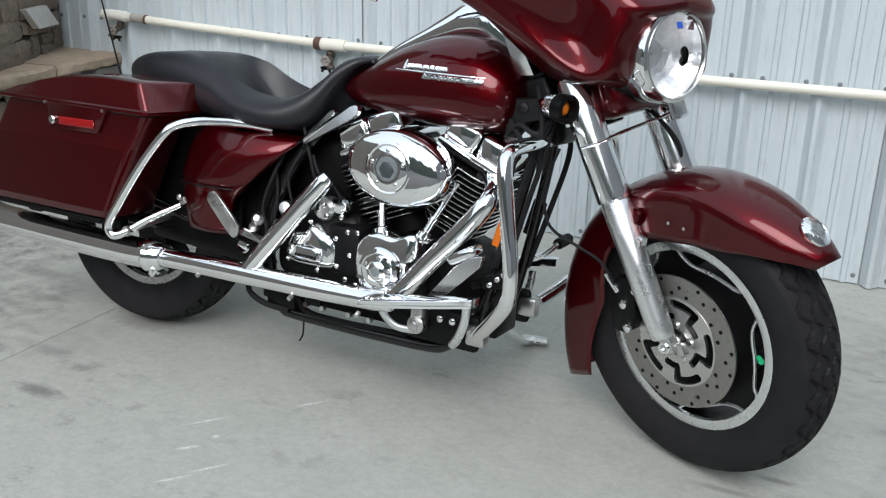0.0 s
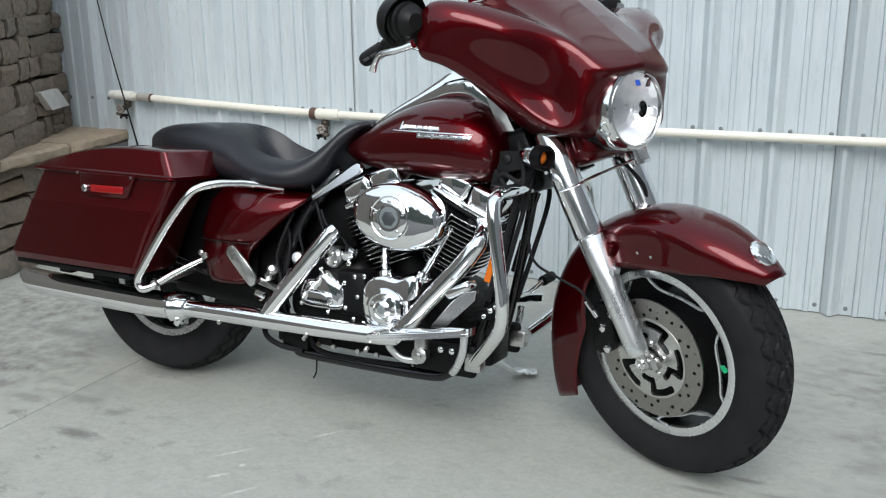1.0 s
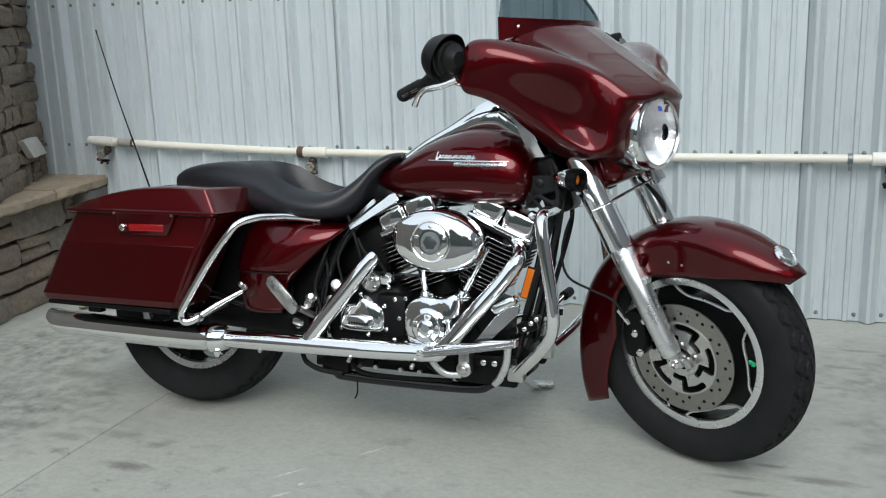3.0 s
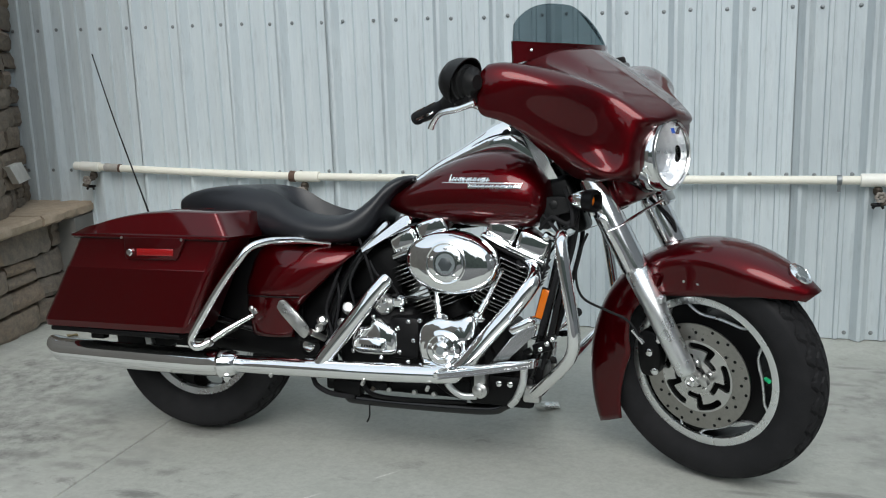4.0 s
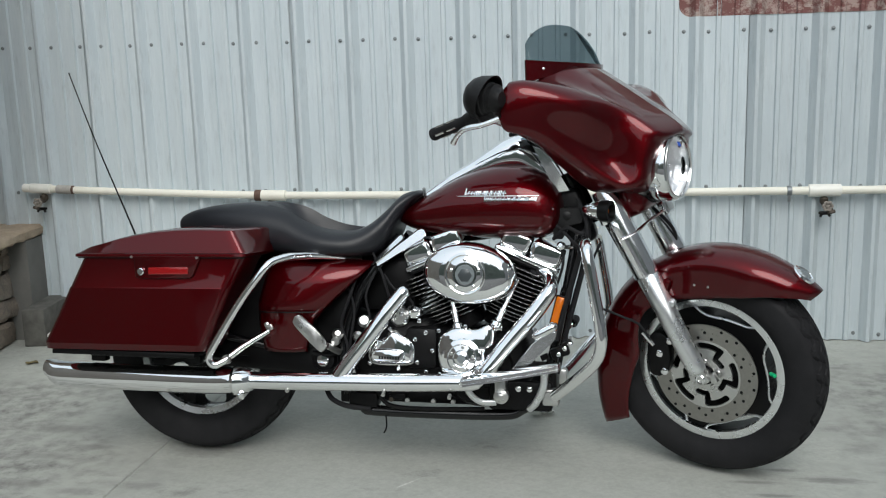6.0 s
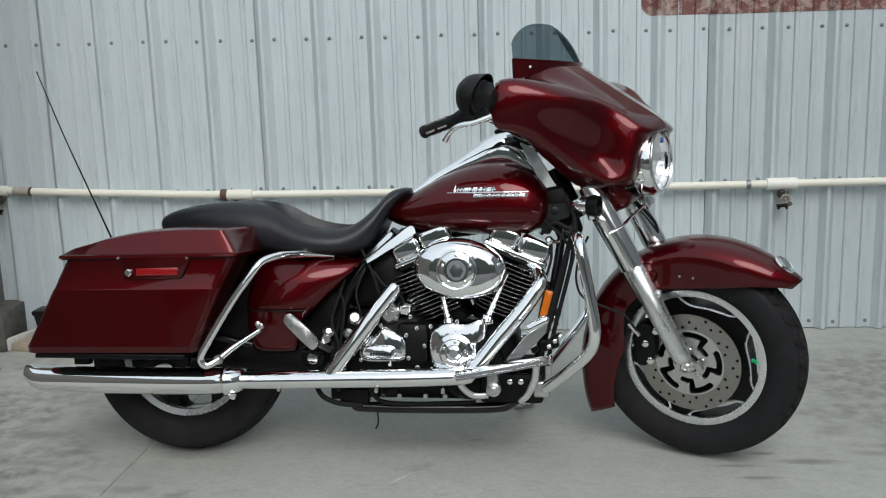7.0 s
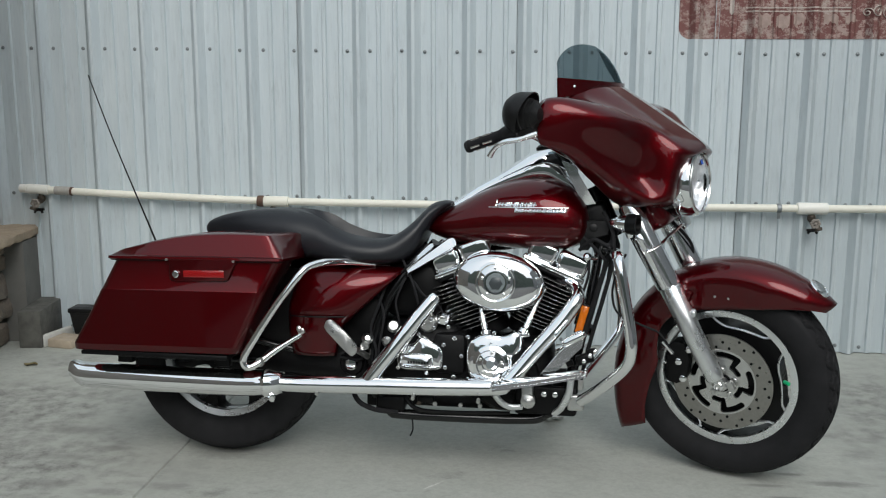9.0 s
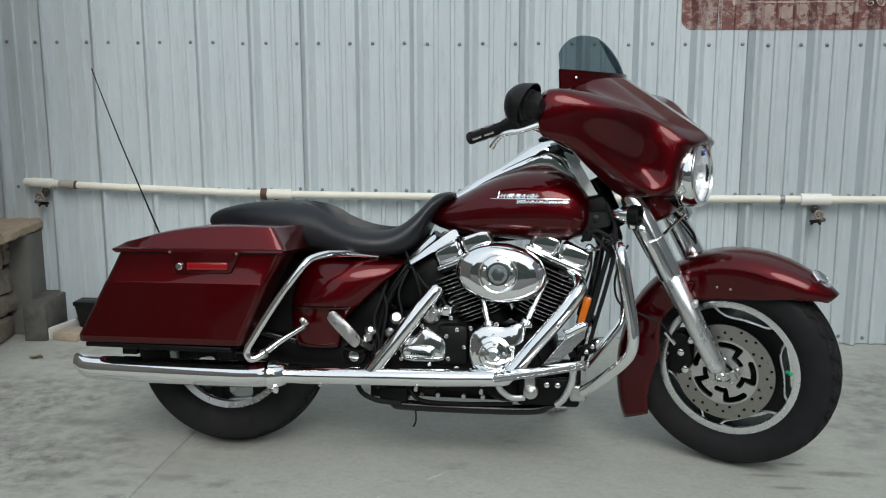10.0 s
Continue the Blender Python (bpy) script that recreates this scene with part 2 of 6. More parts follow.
def concrete_material():
    s = Surface("broom_finished_concrete")
    at = s.place()
    base = s.mix(s.noise(0.9, 5, 0.6, place=at), (0.355, 0.366, 0.333), (0.465, 0.48, 0.438))
    base = s.mix(s.ramp(s.noise(5.5, 6, 0.65, place=at), [(0.42, 0.0), (0.75, 0.5)]), base, (0.48, 0.485, 0.455))
    base = s.mix(s.ramp(s.noise(60, 4, 0.7, place=at), [(0.35, 0.28), (0.62, 0.0)]), base, (0.24, 0.24, 0.22))
    base = s.mix(s.ramp(s.noise(17, 6, 0.75, (0.8, 1.3, 1), place=at), [(0.50, 0.0), (0.72, 0.30)]), base, (0.24, 0.245, 0.225))
    blotch = s.ramp(s.noise(7.0, 6, 0.76, (0.8, 1.3, 1), place=at), [(0.56, 0.0), (0.68, 0.85)])
    worn = s.ramp(s.noise(0.55, 2, 0.5, place=at), [(0.46, 0.0), (0.60, 1.0)])
    base = s.mix(s.mix(1.0, blotch, worn, "MULTIPLY"), base, (0.20, 0.20, 0.185))
    # oil spots and tyre scuffs with their own places; darker under the rear tyre
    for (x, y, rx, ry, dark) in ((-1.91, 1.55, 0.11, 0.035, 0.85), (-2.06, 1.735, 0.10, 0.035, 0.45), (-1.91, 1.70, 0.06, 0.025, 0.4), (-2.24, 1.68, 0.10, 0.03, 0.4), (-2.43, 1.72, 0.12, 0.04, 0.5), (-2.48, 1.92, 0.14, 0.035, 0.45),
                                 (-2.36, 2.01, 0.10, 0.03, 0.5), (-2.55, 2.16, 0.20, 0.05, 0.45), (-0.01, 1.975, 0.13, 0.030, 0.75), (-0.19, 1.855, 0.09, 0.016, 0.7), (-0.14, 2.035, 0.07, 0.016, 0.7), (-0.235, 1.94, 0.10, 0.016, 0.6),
                                 # the broad patches at x 0.65 and 0.95 paint the right side's weaker light
                                 (0.15, 3.085, 0.13, 0.020, 0.6), (0.24, 3.055, 0.05, 0.02, 0.65), (0.10, 2.89, 0.10, 0.018, 0.5), (0.65, 2.70, 1.05, 0.70, 0.55), (0.95, 2.0, 1.0, 0.6, 0.50), (-2.85, 2.35, 0.60, 0.50, 0.80), (-2.70, 1.80, 0.75, 0.45, 0.80), (-2.95, 2.95, 0.25, 0.18, 0.4), (0.14, 2.205, 0.10, 0.05, 0.3), (0.215, 2.04, 0.12, 0.03, 0.4), (-0.37, 1.71, 0.14, 0.02, 0.4), (-1.97, 2.0, 0.16, 0.05, 0.5), (0.33, 2.1, 0.2, 0.03, 0.4)):
        mp = s.node("ShaderNodeMapping")
        mp.vector_type = "TEXTURE"
        mp.inputs["Location"].default_value = (x, y, 0)
        mp.inputs["Scale"].default_value = (rx, ry, 1)
        s.link(at, mp.inputs["Vector"])
        warp = s.node("ShaderNodeTexNoise", Scale=2.6, Detail=5.0, Roughness=0.7)
        s.link(mp.outputs[0], warp.inputs["Vector"])
        shift = s.node("ShaderNodeVectorMath")
        shift.operation = "MULTIPLY_ADD"
        shift.inputs[1].default_value, shift.inputs[2].default_value = (1.5, 1.5, 0), (-0.75, -0.75, 0)
        s.link(warp.outputs["Color"], shift.inputs[0])
        add = s.node("ShaderNodeVectorMath")
        s.link(mp.outputs[0], add.inputs[0])
        s.link(shift.outputs[0], add.inputs[1])
        dist = s.node("ShaderNodeVectorMath")
        dist.operation = "LENGTH"
        s.link(add.outputs[0], dist.inputs[0])
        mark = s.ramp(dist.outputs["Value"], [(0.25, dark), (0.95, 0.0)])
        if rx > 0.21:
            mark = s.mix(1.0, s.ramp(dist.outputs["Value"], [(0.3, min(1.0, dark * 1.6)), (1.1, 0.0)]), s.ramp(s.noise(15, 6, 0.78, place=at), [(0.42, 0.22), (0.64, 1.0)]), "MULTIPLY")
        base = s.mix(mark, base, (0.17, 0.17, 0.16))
    # pale scrape marks left by the stand
    for (x, y, rx, ry, turn) in ((-1.43, 1.635, 0.060, 0.006, 50), (-1.257, 1.828, 0.055, 0.005, 50), (-1.39, 1.515, 0.035, 0.008, 45), (-1.29, 1.47, 0.050, 0.006, 52), (-1.366, 1.585, 0.012, 0.010, 0), (-1.33, 1.40, 0.05, 0.006, 48)):
        mp = s.node("ShaderNodeMapping")
        mp.vector_type = "TEXTURE"
        mp.inputs["Location"].default_value = (x, y, 0)
        mp.inputs["Rotation"].default_value = (0, 0, radians(turn))
        mp.inputs["Scale"].default_value = (rx, ry, 1)
        s.link(at, mp.inputs["Vector"])
        dist = s.node("ShaderNodeVectorMath")
        dist.operation = "LENGTH"
        s.link(mp.outputs[0], dist.inputs[0])
        patch = s.mix(1.0, s.ramp(dist.outputs["Value"], [(0.3, 0.8), (1.0, 0.0)]), s.ramp(s.noise(90, 4, 0.7, place=at), [(0.35, 0.1), (0.6, 1.0)]), "MULTIPLY")
        base = s.mix(patch, base, (0.72, 0.72, 0.69))
    s.set(Base_Color=base, Roughness=s.ramp(s.noise(8, place=at), [(0.3, 0.62), (0.7, 0.85)]), Specular_IOR_Level=0.35)
    s.bump(s.noise(140, 5, 0.7, place=at), 0.25, 0.002)
    return s.material


def siding_material(tone=1.0):
    s = Surface("weathered_steel_siding")
    at = s.place()
    base = s.mix(s.noise(1.3, 4, 0.6, (1, 1, 0.35), place=at), (0.500, 0.570, 0.610), (0.625, 0.690, 0.730))
    base = s.mix(s.ramp(s.noise(9, 5, 0.7, (3.5, 1, 0.25), place=at), [(0.48, 0.0), (0.78, 0.5)]), base, (0.74, 0.79, 0.81))
    base = s.mix(s.ramp(s.noise(16, 6, 0.75, (2.5, 1, 0.3), place=at), [(0.52, 0.0), (0.76, 0.42)]), base, (0.27, 0.30, 0.315))
    base = s.mix(1.0, base, (tone, tone, tone * 0.99), "MULTIPLY")
    s.set(Base_Color=base, Metallic=0.10, Roughness=s.ramp(s.noise(11, 4, 0.6, (2, 1, 0.5), place=at), [(0.3, 0.42), (0.7, 0.58)]))
    s.bump(s.noise(7, 3, 0.5, (1, 1, 0.6), place=at), 0.12, 0.004)
    return s.material


def stone_material():
    s = Surface("stacked_stone")
    info = s.node("ShaderNodeObjectInfo")
    hue = s.ramp(info.outputs["Random"], [(0.0, (0.20, 0.165, 0.13)), (0.35, (0.28, 0.21, 0.155)), (0.62, (0.225, 0.20, 0.175)), (0.85, (0.31, 0.22, 0.145)), (1.0, (0.16, 0.142, 0.125))])
    at = s.place()
    base = s.mix(s.ramp(s.noise(9, 6, 0.7, (1, 1, 2), place=at), [(0.3, 0.0), (0.75, 0.65)]), hue, (0.29, 0.24, 0.185))
    base = s.mix(s.ramp(s.noise(38, 5, 0.75, place=at), [(0.35, 0.55), (0.6, 0.0)]), base, (0.10, 0.09, 0.08))
    s.set(Base_Color=base, Roughness=0.86)
    s.bump(s.noise(45, 6, 0.75, place=at), 0.8, 0.008)
    return s.material


def flag_material():
    s = Surface("tan_flagstone")
    at = s.place()
    base = s.mix(s.noise(3.2, 5, 0.65, place=at), (0.41, 0.29, 0.185), (0.47, 0.40, 0.32))
    base = s.mix(s.ramp(s.noise(22, 6, 0.7, place=at), [(0.4, 0.4), (0.62, 0.0)]), base, (0.24, 0.19, 0.14))
    s.set(Base_Color=base, Roughness=0.8)
    s.bump(s.noise(30, 6, 0.7, place=at), 0.5, 0.006)
    return s.material


def sign_material():
    s = Surface("peeling_maroon_sign_paint")
    at = s.place()
    base = s.mix(s.noise(8, 5, 0.7, place=at), (0.13, 0.045, 0.042), (0.21, 0.085, 0.075))
    base = s.mix(s.ramp(s.noise(26, 6, 0.8, (0.8, 1, 1.1), place=at), [(0.50, 0.0), (0.58, 0.85)]), base, (0.40, 0.30, 0.27))
    base = s.mix(s.ramp(s.noise(9, 6, 0.8, place=at), [(0.52, 0.0), (0.60, 0.7)]), base, (0.46, 0.40, 0.36))
    s.set(Base_Color=base, Roughness=0.6)
    s.bump(s.noise(60, 5, 0.7, place=at), 0.25, 0.002)
    return s.material


CONCRETE = concrete_material()
SIDING = siding_material()
STONE = stone_material()
FLAG = flag_material()
SIGN = sign_material()
MORTAR = simple("dark_packed_earth", (0.10, 0.095, 0.085), 0.9, 0.0, 0.35, 14, 0.7, 60)
CAST_BLOCK = simple("grey_concrete_block", (0.105, 0.103, 0.093), 0.9, 0.0, 0.65, 22, 1.0, 60)
OLD_WHITE = simple("weathered_white_paint", (0.62, 0.61, 0.58), 0.6, 0.0, 0.2, 30, 0.2, 80)
LEAF = simple("dry_leaf", (0.16, 0.13, 0.06), 0.7, 0.0, 0.3, 60)
TREES = simple("reflected_hedge", (0.11, 0.125, 0.105), 0.95, 0.0, 0.55, 0.8)
OLD_CREAM = simple("peeled_pink_cream", (0.36, 0.27, 0.24), 0.7, 0.0, 0.4, 60)
CREAM = simple("faded_cream_lettering", (0.50, 0.44, 0.40), 0.7, 0.0, 0.3, 50)

# ---- ground: one sheet with a tooled joint ----
GROUND_JOINT = -2.135


def ground_shape():
    xs = [-250, -40, -12, -6, GROUND_JOINT - 0.012, GROUND_JOINT - 0.004, GROUND_JOINT, GROUND_JOINT + 0.004, GROUND_JOINT + 0.012, 0, 6, 12, 40, 250]
    zs = [-0.03, -0.01, -0.01, -0.01, -0.01, -0.013, -0.020, -0.013, -0.01, -0.01, -0.01, -0.01, -0.01, -0.03]
    return loft([[(x + 0.012 * (y - 2.0) * (1 if abs(x - GROUND_JOINT) < 0.1 else 0), y, z) for y in (-250, -12, -3, 0, 1.5, 3, 6, 250)] for x, z in zip(xs, zs)], caps=False, closed=False)


def asphalt_material():
    s = Surface("worn_asphalt")
    at = s.place()
    base = s.mix(s.noise(0.5, 5, 0.6, place=at), (0.06, 0.06, 0.062), (0.10, 0.099, 0.096))
    base = s.mix(s.ramp(s.noise(130, 3, 0.7, place=at), [(0.5, 0.0), (0.7, 0.6)]), base, (0.14, 0.135, 0.13))
    s.set(Base_Color=base, Roughness=0.9)
    s.bump(s.noise(150, 4, 0.7, place=at), 0.5, 0.004)
    return s.material


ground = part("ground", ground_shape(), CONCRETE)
tagged(ground, "pale grey broom-finished concrete slab with oil stains, painted shade at right and a joint", "ground", kind="structure")

# unseen drive added behind the camera to darken reflections, laid over the slab's edge
drive = part("road", loft([[(x, y, z) for x, y in ((-60, -0.3), (60, -0.3), (60, -120), (-60, -120))] for z in (-0.06, -0.006)]), asphalt_material())
tagged(drive, "dark worn asphalt added out of view beyond the slab to darken reflections", "road", kind="structure")

# ---- metal-clad wall ----
RIB, RIB_AT, WALL_Y, WALL_YAW, WALL_TOP = 0.2467, -0.045, 3.452, 0.8, 3.4
WALL = Matrix.Translation((0, WALL_Y, 0)) @ pose(0, 0, 0, 0, 0, WALL_YAW)
wall_north = part("wall_north", block((16, 0.12, WALL_TOP), pose(0, 0.066, WALL_TOP / 2 - 0.01)), SIDING)
wall_north.matrix_basis = WALL
tagged(wall_north, "long outdoor wall clad in pale grey ribbed steel sheets", "wall", kind="structure")


def siding_sheet():
    """One sheet, four ribs wide: a tall rib and two low ones in each pitch."""
    prof = []
    for k in range(4):
        x = k * RIB
        prof += [(x - 0.0320, 0), (x - 0.0300, -0.002), (x - 0.0085, -0.0325), (x - 0.0065, -0.034), (x + 0.0065, -0.034), (x + 0.0085, -0.0325), (x + 0.0300, -0.002), (x + 0.0320, 0)]
        for f in (0.36, 0.66):
            c = x + RIB * f
            prof += [(c - 0.0120, 0), (c - 0.0075, -0.010), (c + 0.0075, -0.010), (c + 0.0120, 0)]
    prof.append((4 * RIB - 0.036, 0))
    zs = np.linspace(-0.006, WALL_TOP - 0.012, 12)
    return loft([[(x, y, z) for x, y in prof] for z in zs], caps=False, closed=False)


sheet_mesh = mesh_of("panel", siding_sheet(), SIDING, 12)
# same siding with the right end's shade mixed into its colour
shaded_sheet = mesh_of("panel", siding_sheet(), siding_material(0.90), 12)
for k in range(-8, 8):
    repeat("panel", shaded_sheet if k >= 0 else sheet_mesh, wall_north, pose(RIB_AT + 4 * RIB * k, -0.002 * (k % 2) - 0.004, 0))
screw_mesh = mesh_of("screw", lathe([(0.0085, 0), (0.0085, 0.0018), (0.0055, 0.0025), (0.0048, 0.006), (0.0025, 0.007)], toward((0, 0, 0), (0, -1, 0)), 10), SCREW)
rnd = random.Random(4)
for k in range(-17, 9):
    for z, dx in ((1.322, 0.052), (0.669, 0.052), (0.022, 0.052)):
        for sgn in (-1, 1):
            repeat("screw", screw_mesh, wall_north, pose(RIB_AT + RIB * k + sgn * dx + rnd.uniform(-0.003, 0.003), -0.0045, z - (0.0064 * (RIB_AT + RIB * k) if z > 1 else 0) + rnd.uniform(-0.003, 0.003)))

# plain walls added out of view to hold back light at the yard's ends
shade_wall_east = part("shade_wall_east", block((0.2, 8, 4.6), pose(2.9, -0.6, 2.3)), simple("grey_render", (0.27, 0.27, 0.27), 0.8, 0.0, 0.2, 2))
# this one, unseen too, keeps light off the left slab, ledge and siding
shade_wall_west = part("shade_wall_west", block((0.2, 4.4, 1.9), pose(-3.52, -0.16, 0.94)), simple("brown_render", (0.19, 0.175, 0.155), 0.85, 0.0, 0.25, 3))
tagged(shade_wall_west, "plain brown wall added out of view past the stone wall to dim the left side", "wall", kind="structure")
tagged(shade_wall_east, "plain grey rendered wall added out of view to dim the yard's right end", "wall", kind="structure")

# ---- water pipe with its taps ----


def on_wall(x, off, z):
    return Vector((x, WALL_Y + math.tan(radians(WALL_YAW)) * x - off, z))


def pipe_z(x):
    return float(np.interp(x, [-3.4, -2.9, -2.2, -1.2, 0.2, 1.5, 5], [0.698, 0.675, 0.652, 0.648, 0.655, 0.662, 0.66]))


water_pipe = part("water_pipe", tube([on_wall(x, 0.053, pipe_z(x)) for x in np.linspace(-3.33, 5, 26)], 0.0172, 90), PVC)
tagged(water_pipe, "aged cream plastic water pipe run along the steel wall", "pipe")


def sleeve(x0, x1, r, name, material, label=""):
    a, b = on_wall(x0, 0.053, pipe_z(x0)), on_wall(x1, 0.053, pipe_z(x1))
    d = (b - a).normalized()
    return part(name, tube([a, a + d * 0.001, a + d * 0.004, b - d * 0.004, b - d * 0.001, b], [r * 0.86, r * 0.97, r, r, r * 0.97, r * 0.86], seg=20), material, water_pipe, label)


sleeve(-3.385, -3.350, 0.0205, "end_cap", WHITE_PVC, "white plastic end cap")
sleeve(-3.348, -3.245, 0.0235, "tee", WHITE_PVC)
sleeve(-3.215, -3.140, 0.0205, "union_nut", simple("grey_fitting", (0.42, 0.40, 0.37), 0.6, 0.2, 0.3, 60), "stained grey pipe union")
sleeve(-3.140, -3.128, 0.0205, "band", RUST, "rust-stained band")
sleeve(-2.245, -2.215, 0.026, "band", RUST, "rusty pipe clamp")
sleeve(-2.215, -2.10, 0.0245, "coupling", PVC)
sleeve(0.088, 0.108, 0.0210, "band", SCREW, "dull grey strap")
sleeve(0.175, 0.305, 0.0265, "tee", WHITE_PVC)
part("strap_tail", block((0.012, 0.004, 0.03), Matrix.Translation(on_wall(0.098, 0.06, pipe_z(0.1) - 0.03))), SCREW, water_pipe)


def hose_tap(x, flip):
    c = on_wall(x, 0.053, pipe_z(x))
    body = join(tube([c, c + Vector((0, 0, -0.045))], 0.011, seg=12), lathe([(0.013, 0), (0.018, 0.006), (0.018, 0.022), (0.012, 0.03)], toward(c + Vector((0, 0, -0.028)), (0, 0, -1)), 12),
                tube([c + Vector((0, 0, -0.052)), c + Vector((0.012 * flip, -0.02, -0.06)), c + Vector((0.022 * flip, -0.035, -0.085))], [0.014, 0.013, 0.012], 8, 12),
                lathe([(0.015, 0), (0.0165, 0.002), (0.0165, 0.012), (0.013, 0.014)], toward(c + Vector((0.022 * flip, -0.034, -0.08)), (0.25 * flip, -0.3, -1)), 12))
    tap = part("hose_tap", body, BRASS)
    wheel_at = c + Vector((0.006 * flip, -0.048, -0.060))
    part("stem", tube([c + Vector((0, 0, -0.050)), wheel_at], 0.006, seg=8), BRASS, tap)
    rim = [wheel_at + Vector((math.cos(a) * (0.0165 + 0.0025 * math.cos(6 * a)), -0.15 * math.sin(a) * 0.017, math.sin(a) * (0.0165 + 0.0025 * math.cos(6 * a)))) for a in (2 * math.pi * k / 36 for k in range(37))]
    spokes = [tube([wheel_at, wheel_at + Vector((0.015 * math.cos(a), 0, 0.015 * math.sin(a)))], 0.0028, seg=6) for a in (0.5, 2.07, 3.64, 5.21)]
    part("handwheel", join(tube(rim, 0.0052, seg=8), lathe([(0.0065, 0), (0.0065, 0.006), (0.003, 0.008)], toward(wheel_at + Vector((0, 0.003, 0)), (0, -1, 0)), 10), *spokes), HANDWHEEL, tap, "pale corroded lobed handwheel")
    low = c + Vector((0, -0.032, -0.094))
    part("hose_thread", join(tube([low + Vector((-0.026, 0, 0.004)), low + Vector((-0.012, 0, 0.002)), low + Vector((0.026, 0, 0.004))], [0.005, 0.0085, 0.006], 6, 10), tube([low + Vector((-0.012, 0, 0)), low + Vector((-0.020, -0.004, -0.012))], 0.0055, seg=8), tube([low + Vector((0.012, 0, 0)), low + Vector((0.020, -0.004, -0.012))], 0.0055, seg=8)), BLACK, tap, "black winged hose connector")
    return tagged(tap, "small corroded brass hose tap hanging under the pipe", "tap", "taps on the pipe")


for x, flip in ((-3.285, -1), (-2.175, 1), (0.24, 1)):
    hose_tap(x, flip)

# ---- painted sign on the wall, a thin skin pressed over the ribs ----
SIGN_AT, SIGN_Z = 0.335, 1.72
sign = new("wall_sign")
sign.matrix_basis = WALL @ pose(SIGN_AT, 0, SIGN_Z)
tagged(sign, "weathered maroon painted sign with faded cream lines on ribbed steel", "sign")


def siding_depth(x):
    q = (x - RIB_AT) % RIB
    big = min(q, RIB - q)
    d = float(np.interp(big, [0.0065, 0.0085, 0.0300, 0.0320], [0.034, 0.0325, 0.002, 0.0]))
    for f in (0.36, 0.66):
        d = max(d, float(np.interp(abs(q - RIB * f), [0.0075, 0.012], [0.010, 0.0])))
    return d


def skin(x0, x1, low, high, lift):
    """A strip of paint over the ribs; low and high give its edges along x."""
    loops = []
    for x in np.linspace(x0, x1, max(5, int((x1 - x0) / 0.003))):
        y = -siding_depth(SIGN_AT + x) - 0.0065 - lift
        a, b = low(x), high(x)
        loops.append([(x, y, a), (x, y, b), (x, y + 0.0015, b), (x, y + 0.0015, a)])
    return loft(loops)


def corner(x, half, r):
    e = max(0.0, abs(x) - (half - r))
    return r - math.sqrt(max(0.0, r * r - e * e))


part("board", skin(-0.70, 0.70, lambda x: -0.336 + corner(x, 0.70, 0.05), lambda x: 0.335 - corner(x, 0.70, 0.05), 0), SIGN, sign, sharp=20)
for z in (-0.207, -0.222):
    part("line", skin(-0.42, 0.02, lambda x: z, lambda x: z + 0.0055, 0.002), CREAM, sign)
part("stroke", skin(-0.487, -0.470, lambda x: -0.235 + 1.2 * abs(x + 0.478), lambda x: -0.15, 0.002), CREAM, sign)
peel = random.Random(3)
for x, w, z0, z1 in ((-0.340, 0.058, -0.285, -0.230), (-0.262, 0.058, -0.290, -0.235), (-0.196, 0.045, -0.275, -0.230), (-0.060, 0.060, -0.270, -0.235), (0.02, 0.04, -0.268, -0.236)):
    ph = peel.uniform(0, 6)
    part("worn_patch", skin(x - w / 2, x + w / 2, lambda x: z0 + 0.006 * math.sin(140 * x + ph) + 0.004 * math.sin(370 * x), lambda x: z1 + 0.005 * math.sin(170 * x + ph), 0.002), OLD_CREAM, sign)
for k, (x, z, r) in enumerate(((0.085, -0.225, 0.020), (0.125, -0.222, 0.026), (0.175, -0.228, 0.024), (0.235, -0.232, 0.026), (0.30, -0.235, 0.022))):
    pts = [(x + r * (1 - i / 26) * math.cos(i * 0.42 + k), z + r * (1 - i / 26) * math.sin(i * 0.42 + k)) for i in range(22)]
    part("scroll", tube([(u, -siding_depth(SIGN_AT + u) - 0.009, v) for u, v in pts], 0.0045, seg=6, flat=0.5), CREAM, sign)

# ---- stone ledge and the stacked stone wall behind it ----
LEDGE_A, LEDGE_B = Vector((-3.26, 2.10, 0)), Vector((-3.415, 3.44, 0))
FACE_BACK = Vector((-0.072, -0.008, 0))
UP_A, UP_B = Vector((-3.16, 2.25, 0)), Vector((-3.80, 3.44, 0))


